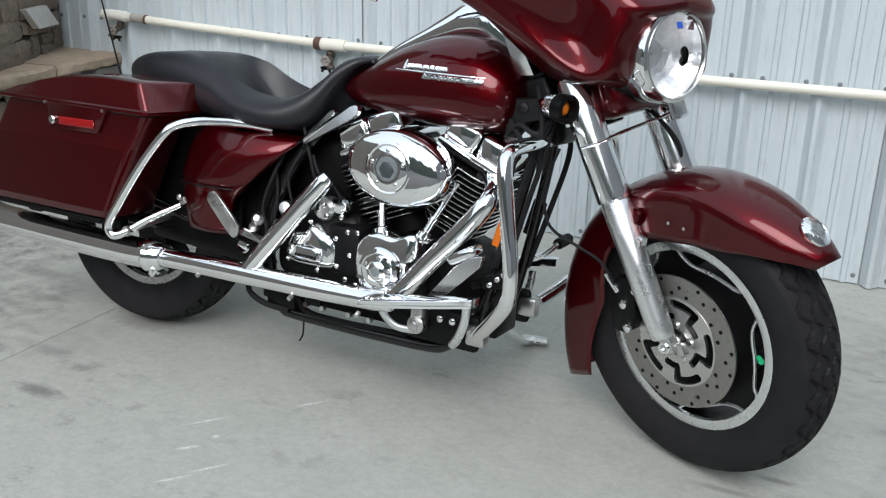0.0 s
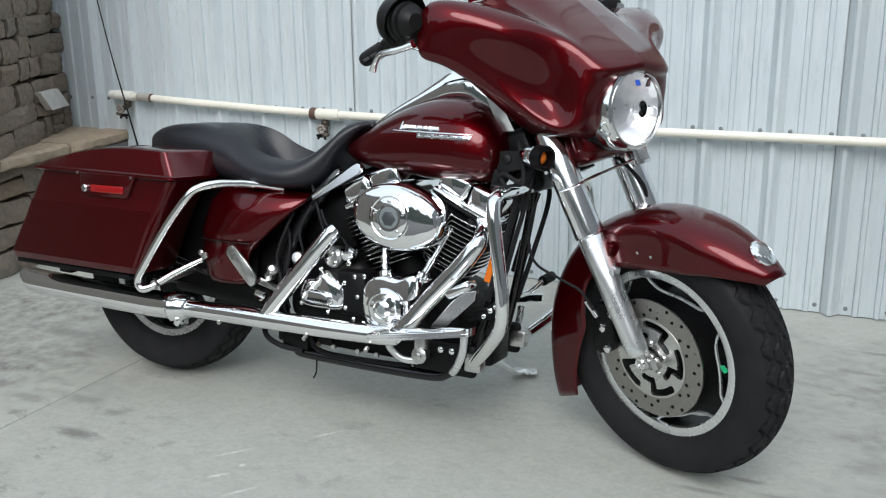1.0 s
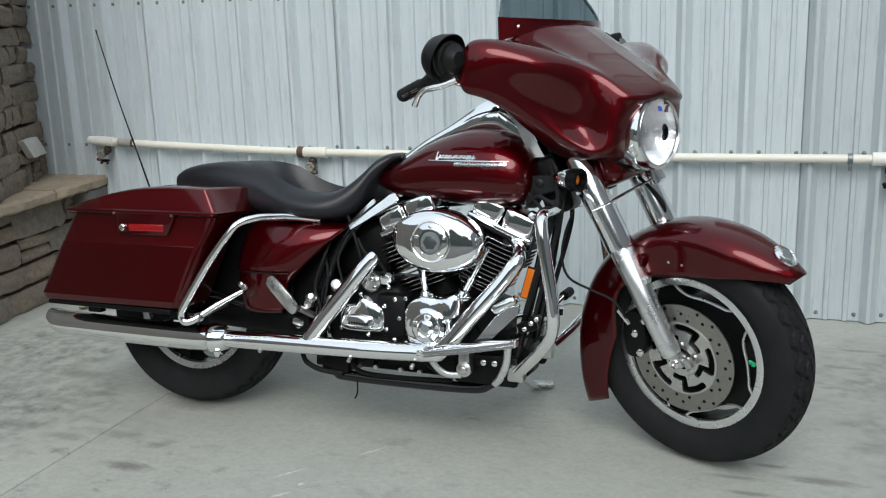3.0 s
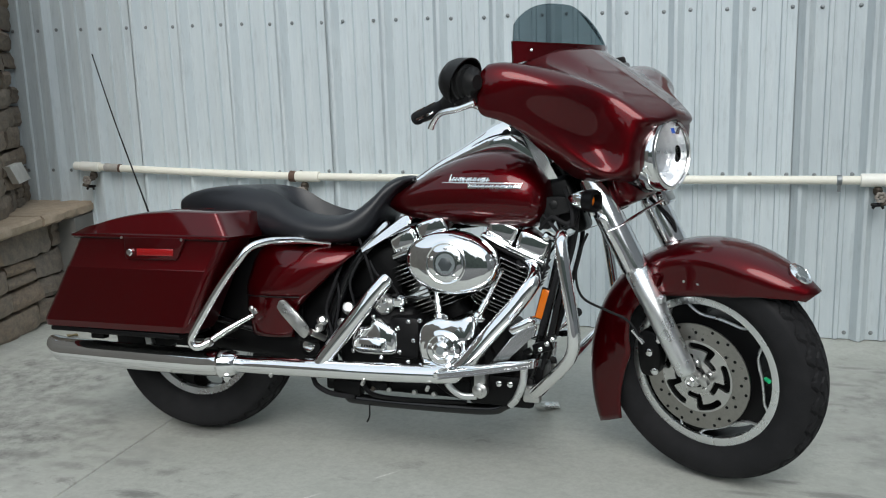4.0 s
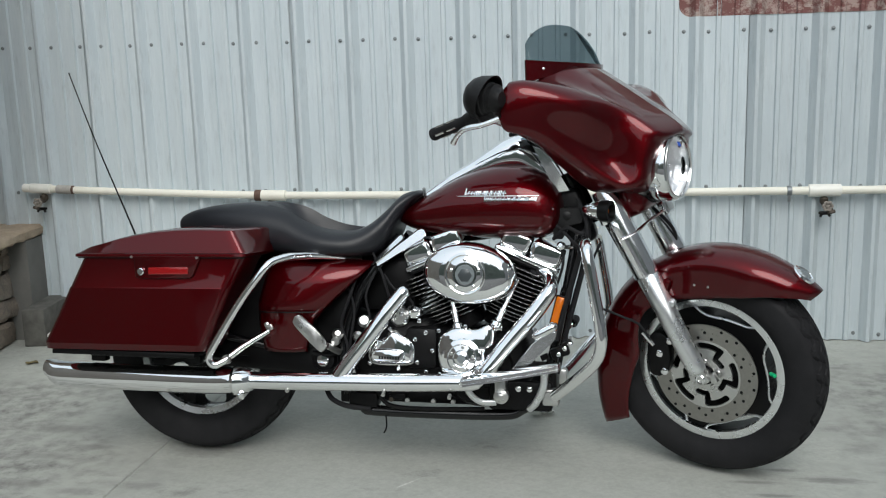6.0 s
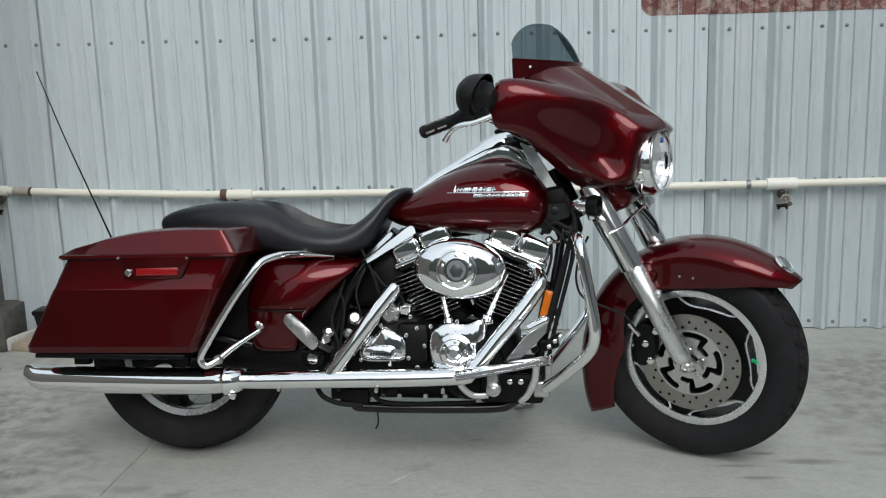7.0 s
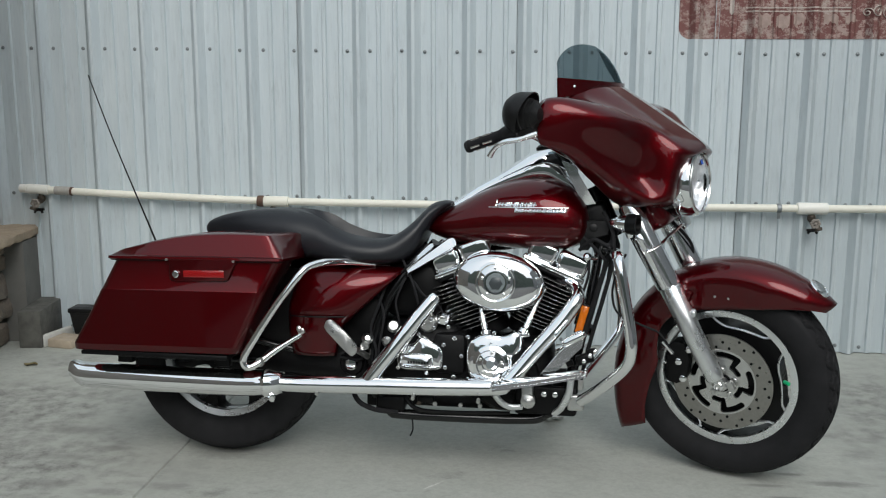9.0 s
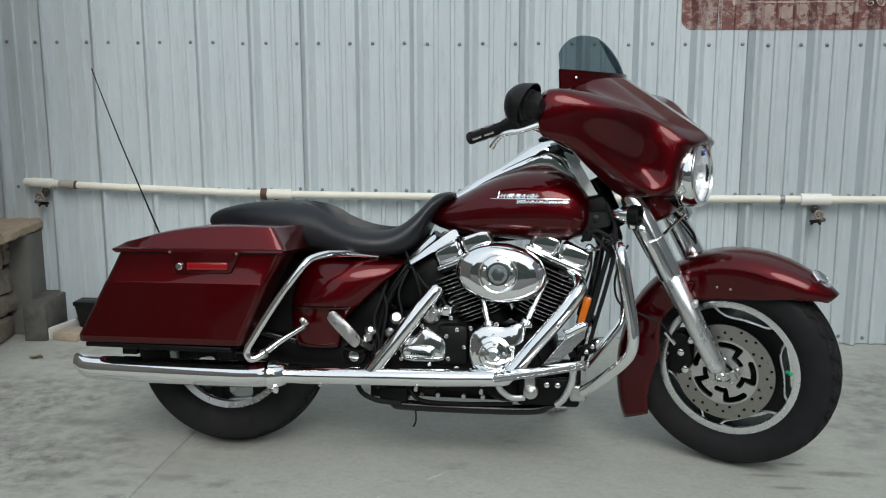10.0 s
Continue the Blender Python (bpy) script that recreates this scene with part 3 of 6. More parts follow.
def rough_stone(w, h, d, seed):
    """A split-faced stone, w wide, h high, d deep, face towards -y."""
    r = random.Random(seed)
    nx, nz = max(4, int(w / 0.032)), 5
    skew = [r.uniform(-0.13, 0.13) * h for _ in range(4)]
    slope, tip = r.uniform(-0.02, 0.02), r.uniform(-0.02, 0.02)
    ledges = [r.uniform(-0.010, 0.008) for _ in range(4)]
    loops = []
    for i in range(nx + 1):
        u = i / nx
        end = min(u, 1 - u) * nx
        sq = 1.0 if end >= 1 else 0.95
        x = (u - 0.5) * w
        zlo = -h / 2 + skew[0] * (1 - u) + skew[1] * u + r.uniform(-0.004, 0.004)
        zhi = h / 2 + skew[2] * (1 - u) + skew[3] * u + r.uniform(-0.004, 0.004)
        col = [(x, d / 2, zlo * sq)]
        for j in range(nz + 1):
            v = j / nz
            edge = 1 - (2 * v - 1) ** 4
            y = -d / 2 + 0.007 * (1 - edge) + (0.006 if end < 1 else 0) + slope * (u - 0.5) + tip * (v - 0.5) + ledges[min(3, int(4 * u))] + r.uniform(-0.005, 0.005)
            col.append((x + r.uniform(-0.004, 0.004), y, (zlo + (zhi - zlo) * v) * sq))
        col.append((x, d / 2, zhi * sq))
        loops.append(col)
    return loft(loops)


def stone_face(host, a, b, z0, z1, courses, seed, keep_to=1.0):
    r = random.Random(seed)
    along = (b - a).length
    yaw = math.degrees(math.atan2((b - a).y, (b - a).x))
    shapes = [mesh_of("stone", rough_stone(w, 1.0 * h, 0.12, 31 * i + 7), STONE, 24) for i, (w, h) in enumerate(((0.16, 0.10), (0.22, 0.10), (0.28, 0.10), (0.34, 0.10), (0.20, 0.10), (0.26, 0.10), (0.12, 0.10)))]
    widths = (0.16, 0.22, 0.28, 0.34, 0.20, 0.26, 0.12)
    reach = 1.15
    z = z0
    for c in range(courses):
        h = (z1 - z0) / courses * r.uniform(0.8, 1.2) if c < courses - 1 else z1 - z
        s = r.uniform(-0.2, 0)
        while s < along * keep_to:
            k = r.randrange(len(widths))
            w = widths[k] * reach * r.uniform(0.85, 1.2)
            two = h > 0.10 and w < 0.24 and r.random() < 0.3
            for zz, hh in (((z + h * 0.28, h * 0.5), (z + h * 0.77, h * 0.46)) if two else ((z + h / 2, h),)):
                p = a + (b - a) * ((s + w / 2) / along)
                if 0 < s + w / 2 < along * keep_to - 0.02:
                    repeat("stone", shapes[k], host, host.matrix_basis.inverted() @ Matrix.Translation((p.x, p.y, zz)) @ pose(0, 0, 0, r.uniform(-3, 3), r.uniform(-4, 4), yaw + r.uniform(-3, 3))
                           @ Matrix.Diagonal((w / widths[k] * 0.95, 1, hh / 0.10 * 0.93, 1)))
            s += w
        z += h


def strip(a, b, z0, z1, back, front=0.0):
    """A wall body along a to b; back is its depth away from the yard."""
    d = (b - a).normalized()
    n = Vector((d.y, -d.x, 0))
    q = [a + n * front, b + n * front, b - n * back, a - n * back]
    return loft([[(p.x, p.y, z) for p in q] for z in (z0, z1)])


ledge = part("stone_ledge", strip(LEDGE_A, LEDGE_B, -0.01, 0.47, 0.9, -0.155), MORTAR)
tagged(ledge, "low ledge of dry-stacked brown and grey stone", "stone wall", kind="structure")
upper = part("stone_wall", strip(UP_A, UP_B, 0.40, 2.9, 0.5, -0.085), MORTAR)
part("pier", strip(LEDGE_A + (LEDGE_B - LEDGE_A) * 0.83, LEDGE_B - Vector((0, 0.02, 0)), -0.01, 0.462, 0.3, 0.068), simple("bare_concrete_pier", (0.165, 0.162, 0.150), 0.9, 0.0, 0.3, 9, 0.6, 50), ledge, "smooth grey concrete pier")
tagged(upper, "tall wall of dry-stacked brown and grey stone", "stone wall", kind="structure")

# flagstones on the ledge
def flagstone(u0, u1, over, seed):
    r = random.Random(seed)
    d = (LEDGE_B - LEDGE_A).normalized()
    n = Vector((d.y, -d.x, 0))
    a, b = LEDGE_A + (LEDGE_B - LEDGE_A) * u0, LEDGE_A + (LEDGE_B - LEDGE_A) * u1
    m = 14
    front = [a + (b - a) * (i / m) + n * (over + r.uniform(-0.008, 0.008)) for i in range(m + 1)]
    ring = front + [b - n * 0.9, a - n * 0.9]
    loops = []
    for z, grow in ((0.464, -0.014), (0.475, 0.0), (0.505, 0.002), (0.516, -0.010)):
        loops.append([(p.x + n.x * grow * (1 if i <= m else 0) + r.uniform(-0.004, 0.004), p.y + n.y * grow * (1 if i <= m else 0), z + r.uniform(-0.003, 0.002)) for i, p in enumerate(ring)])
    return loops and loft(loops)


for u0, u1, sd in ((0.0, 0.312, 1), (0.320, 0.640, 2), (0.648, 1.0, 3)):
    part("flagstone", flagstone(u0, u1, 0.055 + 0.022 * u0, sd), FLAG, ledge, "tan flagstone with a chipped edge")

# things by the ledge
concrete_block = part("concrete_block", moved(block((0.295, 0.105, 0.175), None, 0.007), Matrix.Translation((-3.275, 3.255, 0.0775)) @ pose(0, 0, 0, 0, 0, 97.7)), CAST_BLOCK)
tagged(concrete_block, "stained grey concrete block on edge beside the ledge", "concrete block")
crate = part("plastic_box", loft([[(-3.025 + sx * w, 3.318 + sy * d, z) for sx, sy in ((-1, -1), (1, -1), (1, 1), (-1, 1))] for z, w, d in ((-0.01, 0.095, 0.040), (0.118, 0.118, 0.045))]), PLASTIC)
part("lid", moved(block((0.255, 0.098, 0.022), None, 0.005), Matrix.Translation((-3.025, 3.318, 0.129))), PLASTIC, crate, "flat black lid")
tagged(crate, "small lidded black plastic box against the steel wall", "box")
SCRAP_AT = Matrix.Translation((-3.115, 3.180, -0.01)) @ pose(0, 0, 0, 0, 0, 80)
scrap = part("wood_scrap", moved(block((0.115, 0.125, 0.040), pose(0, 0, 0.020), 0.004), SCRAP_AT), simple("bare_timber", (0.42, 0.35, 0.27), 0.8, 0.0, 0.25, 30, 0.4, 120))
part("painted_edge", moved(block((0.190, 0.026, 0.056), pose(0.03, 0.078, 0.028, 0, 0, -4), 0.006), SCRAP_AT), OLD_WHITE, scrap, "flaking white painted edge")
tagged(scrap, "short timber offcut with a flaking white painted edge on concrete", "timber")
board_u, board_v, board_n = Vector((-0.118, 0.220, -0.007)), Vector((-0.048, 0.084, -0.092)), Vector((0.881, 0.474, 0.0))
board_at = Vector((-3.455, 2.985, 0.738))
placard = part("placard", loft([[board_at + board_u * a + board_v * b + board_n * h + board_n * 0.016 * b for a, b in ((0, 0), (1, 0), (1, 1), (0, 1))] for h in (-0.030, -0.002, 0.0)]), OLD_WHITE)
tagged(placard, "small white board wedged tilted into the stone wall", "board")
leaf = part("dry_leaf", loft([[(-3.12 + 0.03 * u, 2.86 + w * v * 0.02, -0.007 + 0.007 * abs(v) + 0.004 * math.sin(u * 3)) for v in (-1, -0.5, 0, 0.5, 1)] for u, w in ((-1, 0.1), (-0.5, 0.8), (0, 1), (0.5, 0.7), (1, 0.1))], False, False), LEAF)
tagged(leaf, "curled dry leaf lying on the concrete", "leaf")

# far tree line, unseen, added behind the camera to darken reflections in paint and chrome
rh = random.Random(9)
unseen_hedge = part("backdrop", loft([[(28 * math.sin(a), -28 * math.cos(a), z * (8.6 + 1.2 * math.sin(5 * a + 1) + 1.0 * math.sin(17 * a) + 0.7 * math.sin(41 * a) + rh.uniform(-0.9, 0.9)) if z else -0.1) for z in (0, 0.5, 1)] for a in np.linspace(-1.9, 1.9, 420)], False, False), TREES)
tagged(unseen_hedge, "dark line of distant trees added out of view to darken reflections", "trees", kind="structure")

# ================= motorcycle =================
# local axes: x forward from the rear tyre's contact, y to its left, z up
BIKE = Matrix.Translation((-1.97, 2.055, 0.0)) @ pose(0, 0, 0, 0, 0, -2.3) @ pose(0, 0, 0, -6.5, 0, 0)
AXLE = Vector((1.622, 0, 0.322))
STEER = Matrix.Translation(AXLE) @ Matrix.Rotation(radians(-26), 4, Vector((-math.sin(radians(26)), 0, math.cos(radians(26))))) @ Matrix.Translation(-AXLE)
bike = new("motorcycle")
bike.matrix_basis = BIKE
tagged(bike, "dark red touring motorcycle with chrome trim leaning on its side stand", "motorcycle")


def st(shape):
    return moved(shape, STEER)


FAIRING = STEER @ Matrix.Translation((1.359, 0.0235, 0.972)) @ pose(0, 0, 0, -8.1, -4.2, -1.2) @ Matrix.Translation((-1.35, 0, -1.0))


def fa(shape):
    return moved(shape, FAIRING)


def both(shape):
    return join(shape, mirrored(shape))


def tyre_shape(R, bead, half, grooves):
    """Outline from bead over the tread; grooves sink into the crown."""
    prof = [(bead, -half * 0.62), (bead + 0.012, -half * 0.80), (bead + 0.035, -half * 0.97), (bead + 0.055, -half), (R - 0.046, -half * 0.99), (R - 0.031, -half * 0.955)]
    steps = 36
    crown = []
    for i in range(steps + 1):
        w = -0.88 + 1.76 * i / steps
        crown.append((R - 0.025 * abs(w) ** 2.2 - 0.002 * abs(w), half * w))
    prof = prof + crown + [(r, -w) for r, w in reversed(prof)]
    na = 480
    loops = []
    for k in range(na):
        a = 2 * math.pi * k / na
        lp = []
        for j, (r, w) in enumerate(prof):
            if grooves and 6 <= j < 7 + steps:
                s = w / half
                step = k % 16
                cut = False
                for c, amp, lag in ((-0.66, 0.11, 0), (-0.30, 0.09, 4), (0.02, 0.05, 0), (0.30, 0.09, 10), (0.66, 0.11, 6)):
                    q = (step + lag) % 16
                    line = c + amp * max(-1.0, min(1.0, 2.2 * (abs(q / 8 - 1) * 2 - 1)))
                    cut = cut or abs(s - line) < 0.050
                cut = cut or (0.62 < abs(s) < 0.80 and (step + (6 if s > 0 else 0) + int(10 * abs(s))) % 16 in (0, 1))
                if cut:
                    r -= 0.0075
            lp.append((r * math.cos(a), w, r * math.sin(a)))
        loops.append(lp)
    loops.append(loops[0])
    return loft(loops, caps=False, closed=False)


WHEEL_BLACK = simple("black_wheel_enamel", (0.004, 0.004, 0.0045), 0.42, 0.0, 0.2, 30, Specular_IOR_Level=0.2)


def slot_edge(u, bead):
    """Inner edge of a slot that opens out to the rim; u from -1 to 1 along it."""
    s = max(0.0, min(1.0, (1 - abs(u)) / 0.34))
    return bead - 0.019 - 0.031 * max(0.0, 1 - abs(u) ** 3.0) ** 0.62 - 0.004 * math.sin(2.4 * u) * s


def cast_wheel(name, centre, R, bead, half, phase, windows, span, place, label, deep=0.060, edged=True):
    m = place @ Matrix.Translation(centre)
    lip = bead + 0.006

    def inside(r, a):
        for k in range(windows):
            c = radians(phase) + 2 * math.pi * k / windows
            d = (a - c + math.pi) % (2 * math.pi) - math.pi
            if edged:
                if abs(d) < radians(span) / 2 and slot_edge(2 * d / radians(span), bead) + 0.001 < r < bead - 0.018:
                    return True
            elif abs(d) < radians(span) / 2 and bead - deep < r < bead - 0.014:
                u = abs(d) / (radians(span) / 2)
                v = abs(r - (bead - 0.5 * (deep + 0.014))) / (0.5 * (deep - 0.014))
                if u ** 3.6 + v ** 2.7 < 1:
                    return True
        return False
    rs = [0.024, 0.04, 0.06] + list(np.linspace(bead - deep - 0.006, bead - 0.012, 40)) + [bead - 0.006]
    wheel = part(name, moved(polar_plate(rs, 480, lambda r, a: not inside(r, a), -0.030, 0.044), m), WHEEL_BLACK, bike, label, 60)
    ring = [(bead - 0.020, -0.034), (bead - 0.018, -half * 0.62), (lip - 0.004, -half * 0.67), (lip, -half * 0.64), (lip, -half * 0.50), (bead - 0.012, -half * 0.46), (bead - 0.020, -0.033)]
    barrel = [(bead - 0.017, -half * 0.46), (bead - 0.008, -half * 0.44), (bead - 0.006, half * 0.40), (lip, half * 0.52), (lip, half * 0.64), (lip - 0.004, half * 0.67), (bead - 0.012, half * 0.60), (bead - 0.017, 0), (bead - 0.017, -half * 0.46)]
    turn = Matrix.Rotation(radians(-90), 4, "X")
    part("rim", moved(lathe(ring, turn, 128, False), m), ALLOY, wheel, "bright machined alloy rim")
    part("barrel", moved(lathe(barrel, turn, 128, False), m), GLOSS_BLACK, wheel)
    for k in range(windows if edged else 0):
        c = radians(phase) + 2 * math.pi * k / windows
        loop = []
        for u in np.linspace(-1.04, 1.04, 44):
            r, a = slot_edge(u, bead), c + u * radians(span) / 2
            loop.append((r * math.cos(a), -0.031, r * math.sin(a)))
        part("slot_edge", moved(tube(loop, 0.0042, seg=8), m), ALLOY, wheel, "bright machined slot edge")
    part("tyre", moved(tyre_shape(R, bead, half, True), m), RUBBER, wheel, "black treaded tyre", 30)
    for e in (1, -1):
        part("hub", moved(lathe([(0.03, 0.03 * e), (0.038, 0.035 * e), (0.038, 0.055 * e), (0.03, 0.06 * e)], turn, 28), m), ALLOY, wheel)
    return wheel


front_wheel = cast_wheel("front_wheel", AXLE, 0.326, 0.2150, 0.067, 4, 5, 54, STEER, "black cast front wheel with slots")
rear_wheel = cast_wheel("rear_wheel", Vector((0, 0, 0.322)), 0.328, 0.2080, 0.078, 20, 7, 41, Matrix.Identity(4), "black cast rear wheel with seven spokes", 0.130, False)
valve = AXLE + Vector((0.174, -0.030, 0.012))
part("valve_cap", st(tube([valve, valve + Vector((0.016, -0.012, 0))], 0.006, seg=10)), GREEN, front_wheel, "green valve cap")


def brake_disc(host, centre, y, place):
    m = place @ Matrix.Translation(centre)
    s = 1 if y < 0 else -1
    disc = part("brake_disc", moved(polar_plate([0.102, 0.120, 0.136, 0.153], 120, lambda r, a: True, y, y + 0.005 * s), m), DISC_STEEL, host, "drilled steel brake disc")

    def arms(r, a):
        # five hooked openings: a long outer arc, a neck at its end and a short inner arc turned the other way
        f = (a / (2 * math.pi) * 5 + 0.3) % 1.0
        g = (f + 0.5) % 1.0 - 0.5
        if 0.0805 < r < 0.0990:
            e = 0.06 * (abs(r - 0.0898) / 0.0092) ** 3
            return not 0.04 + (e if r > 0.0898 else 0) < f < 0.74 - e
        if 0.0670 <= r <= 0.0805:
            return not 0.04 < f < 0.23
        if 0.0500 < r < 0.0670:
            e = 0.07 * (abs(r - 0.0585) / 0.0085) ** 3
            return not -0.34 + e < g < 0.23 - (e if r < 0.0585 else 0)
        return True
    part("carrier", moved(polar_plate([0.022, 0.034, 0.046] + list(np.linspace(0.0495, 0.1005, 52)) + [0.104], 480, arms, y - 0.002 * s, y + 0.006 * s), m), DULL_CHROME, disc, "wave-cut alloy carrier")
    holes = []
    for k in range(36):
        a = 2 * math.pi * k / 36
        r = (0.113, 0.144)[k % 2] if k % 3 else 0.129
        holes.append(lathe([(0.0046, 0), (0.0046, 0.0012)], toward((r * math.cos(a), y + 0.0003 * s, r * math.sin(a)), (0, -s, 0)), 8))
    tagged(part("drill_holes", moved(join(*holes), m), BLACK, disc), kind="stuff")
    bolts = [lathe([(0.008, 0), (0.008, 0.003), (0.0055, 0.006)], toward((0.041 * math.cos(a), y - 0.001 * s, 0.041 * math.sin(a)), (0, -s, 0)), 12) for a in (2 * math.pi * k / 5 + 0.3 for k in range(5))]
    for b in bolts:
        part("bolt", moved(b, m), DULL_CHROME, disc)
    part("bearing_seal", moved(lathe([(0.030, 0), (0.030, 0.0025), (0.010, 0.003)], toward((0, y - 0.0018 * s, 0), (0, -s, 0)), 28), m), BLACK, disc, "black bearing seal")
    return disc


brake_disc(front_wheel, AXLE, -0.078, STEER)
brake_disc(front_wheel, AXLE, 0.078, STEER)

# ---- fork ----
LEG = Vector((-0.468, 0, 0.884)).normalized()


def fork_leg(y, name):
    foot = AXLE + Vector((0.008, y, -0.012))
    slider = part(name, st(tube([foot + LEG * d for d in (0.034, 0.040, 0.060, 0.20, 0.345, 0.350)], [0.022, 0.027, 0.0285, 0.031, 0.0335, 0.030])), ALLOY, bike, "polished alloy fork slider")
    part("cover", st(tube([foot + LEG * d for d in (0.350, 0.352, 0.36, 0.50, 0.62, 0.63)], [0.034, 0.0375, 0.0385, 0.038, 0.037, 0.034])), COVER_CHROME, slider, "chrome fork cover")
    s = -1 if y < 0 else 1
    end = AXLE + Vector((0, y, 0))
    boss = join(lathe([(0.0, 0), (0.016, 0.0), (0.022, 0.004), (0.022, 0.034), (0.018, 0.038)], toward(end + Vector((0, -0.042 * s, 0)), (0, s, 0)), 24),
                block((0.036, 0.026, 0.052), Matrix.Translation(foot + LEG * 0.024 + Vector((0.004, -0.006 * s, 0))) @ pose(0, 0, 0, 0, -28, 0), 0.006), block((0.022, 0.020, 0.030), Matrix.Translation(foot + Vector((0.026, -0.010 * s, 0.016))) @ pose(0, 0, 0, 0, -28, 0), 0.005))
    part("axle_clamp", st(boss), DULL_CHROME, slider)
    part("axle_nut", st(join(lathe([(0.0150, 0), (0.0150, 0.014), (0.012, 0.017), (0.0085, 0.016), (0.0080, 0.004), (0.002, 0.004)], toward(end + Vector((0, -0.006 * s, 0)), (0, s, 0)), 20), lathe([(0.017, 0), (0.017, 0.004)], toward(end + Vector((0, -0.008 * s, 0)), (0, s, 0)), 20))), CHROME, slider)
    part("axle_bore", st(lathe([(0.0078, 0), (0.0078, 0.001)], toward(end + Vector((0, 0.003 * s, 0)), (0, s, 0)), 16)), BLACK, slider)
    lug = foot + LEG * 0.262 + Vector((0.028, -0.006 * s, 0.0))
    part("fender_lug", st(join(tube([foot + LEG * 0.262, lug + Vector((0.012, 0, 0.004))], [0.015, 0.011], seg=12), lathe([(0.010, 0), (0.010, 0.006), (0.006, 0.009)], toward(lug + Vector((0.006, 0.012 * s, 0.002)), (0, s, 0)), 12))), ALLOY, slider)
    return slider


for y in (-0.113, 0.113):
    fork_leg(y, "fork_leg")
CLAMP_AT = AXLE + LEG * 0.50
clamp = part("fork_clamp", st(join(block((0.05, 0.20, 0.016), Matrix.Translation(CLAMP_AT + Vector((-0.03, 0, 0.02))) @ pose(0, 0, 0, 0, -30, 0), 0.006),
                                   block((0.07, 0.10, 0.05), Matrix.Translation(CLAMP_AT + Vector((-0.03, 0, 0.03))), 0.012))), CHROME, bike, "chrome lower fork clamp")
part("brace_rod", st(tube([CLAMP_AT + Vector((0.020, -0.155, -0.030)), CLAMP_AT + Vector((0.046, -0.125, -0.018)), CLAMP_AT + Vector((0.052, -0.05, -0.006)), CLAMP_AT + Vector((0.052, 0.05, 0.0)), CLAMP_AT + Vector((0.046, 0.11, 0.0))], 0.0075, 30, 10, 0.5)), CHROME, clamp, "slim chrome strap across both fork legs")
bracket = part("lamp_bracket", st(block((0.030, 0.060, 0.050), Matrix.Translation(CLAMP_AT + Vector((0.040, 0.120, 0.004))) @ pose(0, 0, 0, 0, -26, 0), 0.006)), CHROME, clamp, "square chrome bracket")
part("bracket_face", st(block((0.004, 0.040, 0.030), Matrix.Translation(CLAMP_AT + Vector((0.056, 0.120, 0.010))) @ pose(0, 0, 0, 0, -26, 0), 0.002)), DULL_CHROME, clamp)
part("deflector", st(plate([(1.342, 0.778), (1.384, 0.768), (1.448, 0.634), (1.438, 0.626), (1.425, 0.640)], -0.128, -0.122, 0, 0.001)), SATIN_CHROME, clamp, "flat chrome panel behind the fork cover")
part("deflector_edge", st(tube([(1.338, -0.126, 0.786), (1.372, -0.126, 0.726), (1.424, -0.126, 0.638), (1.438, -0.126, 0.622)], 0.0055, 14, 8)), BLACK, clamp)
part("deflector_screw", st(lathe([(0.012, 0), (0.012, 0.005), (0.006, 0.007)], toward((1.366, -0.130, 0.762), (0, -1, 0)), 14)), CHROME, clamp)
part("steering_stem", st(tube([CLAMP_AT + Vector((-0.045, 0, -0.02)), CLAMP_AT + Vector((-0.045, 0, -0.02)) + Vector((-0.438, 0, 0.899)) * 0.3], 0.034, seg=18)), BLACK, bike)
part("lower_fork_cowl", st(block((0.10, 0.185, 0.15), Matrix.Translation(CLAMP_AT + Vector((-0.005, 0, 0.085))) @ pose(0, 0, 0, 0, -26, 0), 0.035, 3)), PAINT, bike, "dark red cowl between the fork legs")


def caliper(y):
    c = AXLE + Vector((-0.128, y, 0.052))
    s = -1 if y < 0 else 1
    out = [(-0.028, -0.062), (0.016, -0.060), (0.034, -0.020), (0.030, 0.045), (0.012, 0.068), (-0.022, 0.064), (-0.038, 0.02)]
    body = part("brake_caliper", st(moved(plate([(p[0], p[1]) for p in [tuple(q) for q in ((v.x, v.y) for v in spline([(a, b, 0) for a, b in out], 36, True))]], s * 0.030, -s * 0.022, 0, 0.008), Matrix.Translation(c))), BLACK, bike, "black four-piston front brake caliper")
    for dx, dz in ((0.004, 0.008), (0.036, 0.052), (0.018, -0.046)):
        part("bolt", st(lathe([(0.011, 0), (0.011, 0.006), (0.006, 0.009)], toward(c + Vector((dx, s * 0.030, dz)), (0, s, 0)), 14)), CHROME, body)
    return body


caliper(-0.082)
caliper(0.082)

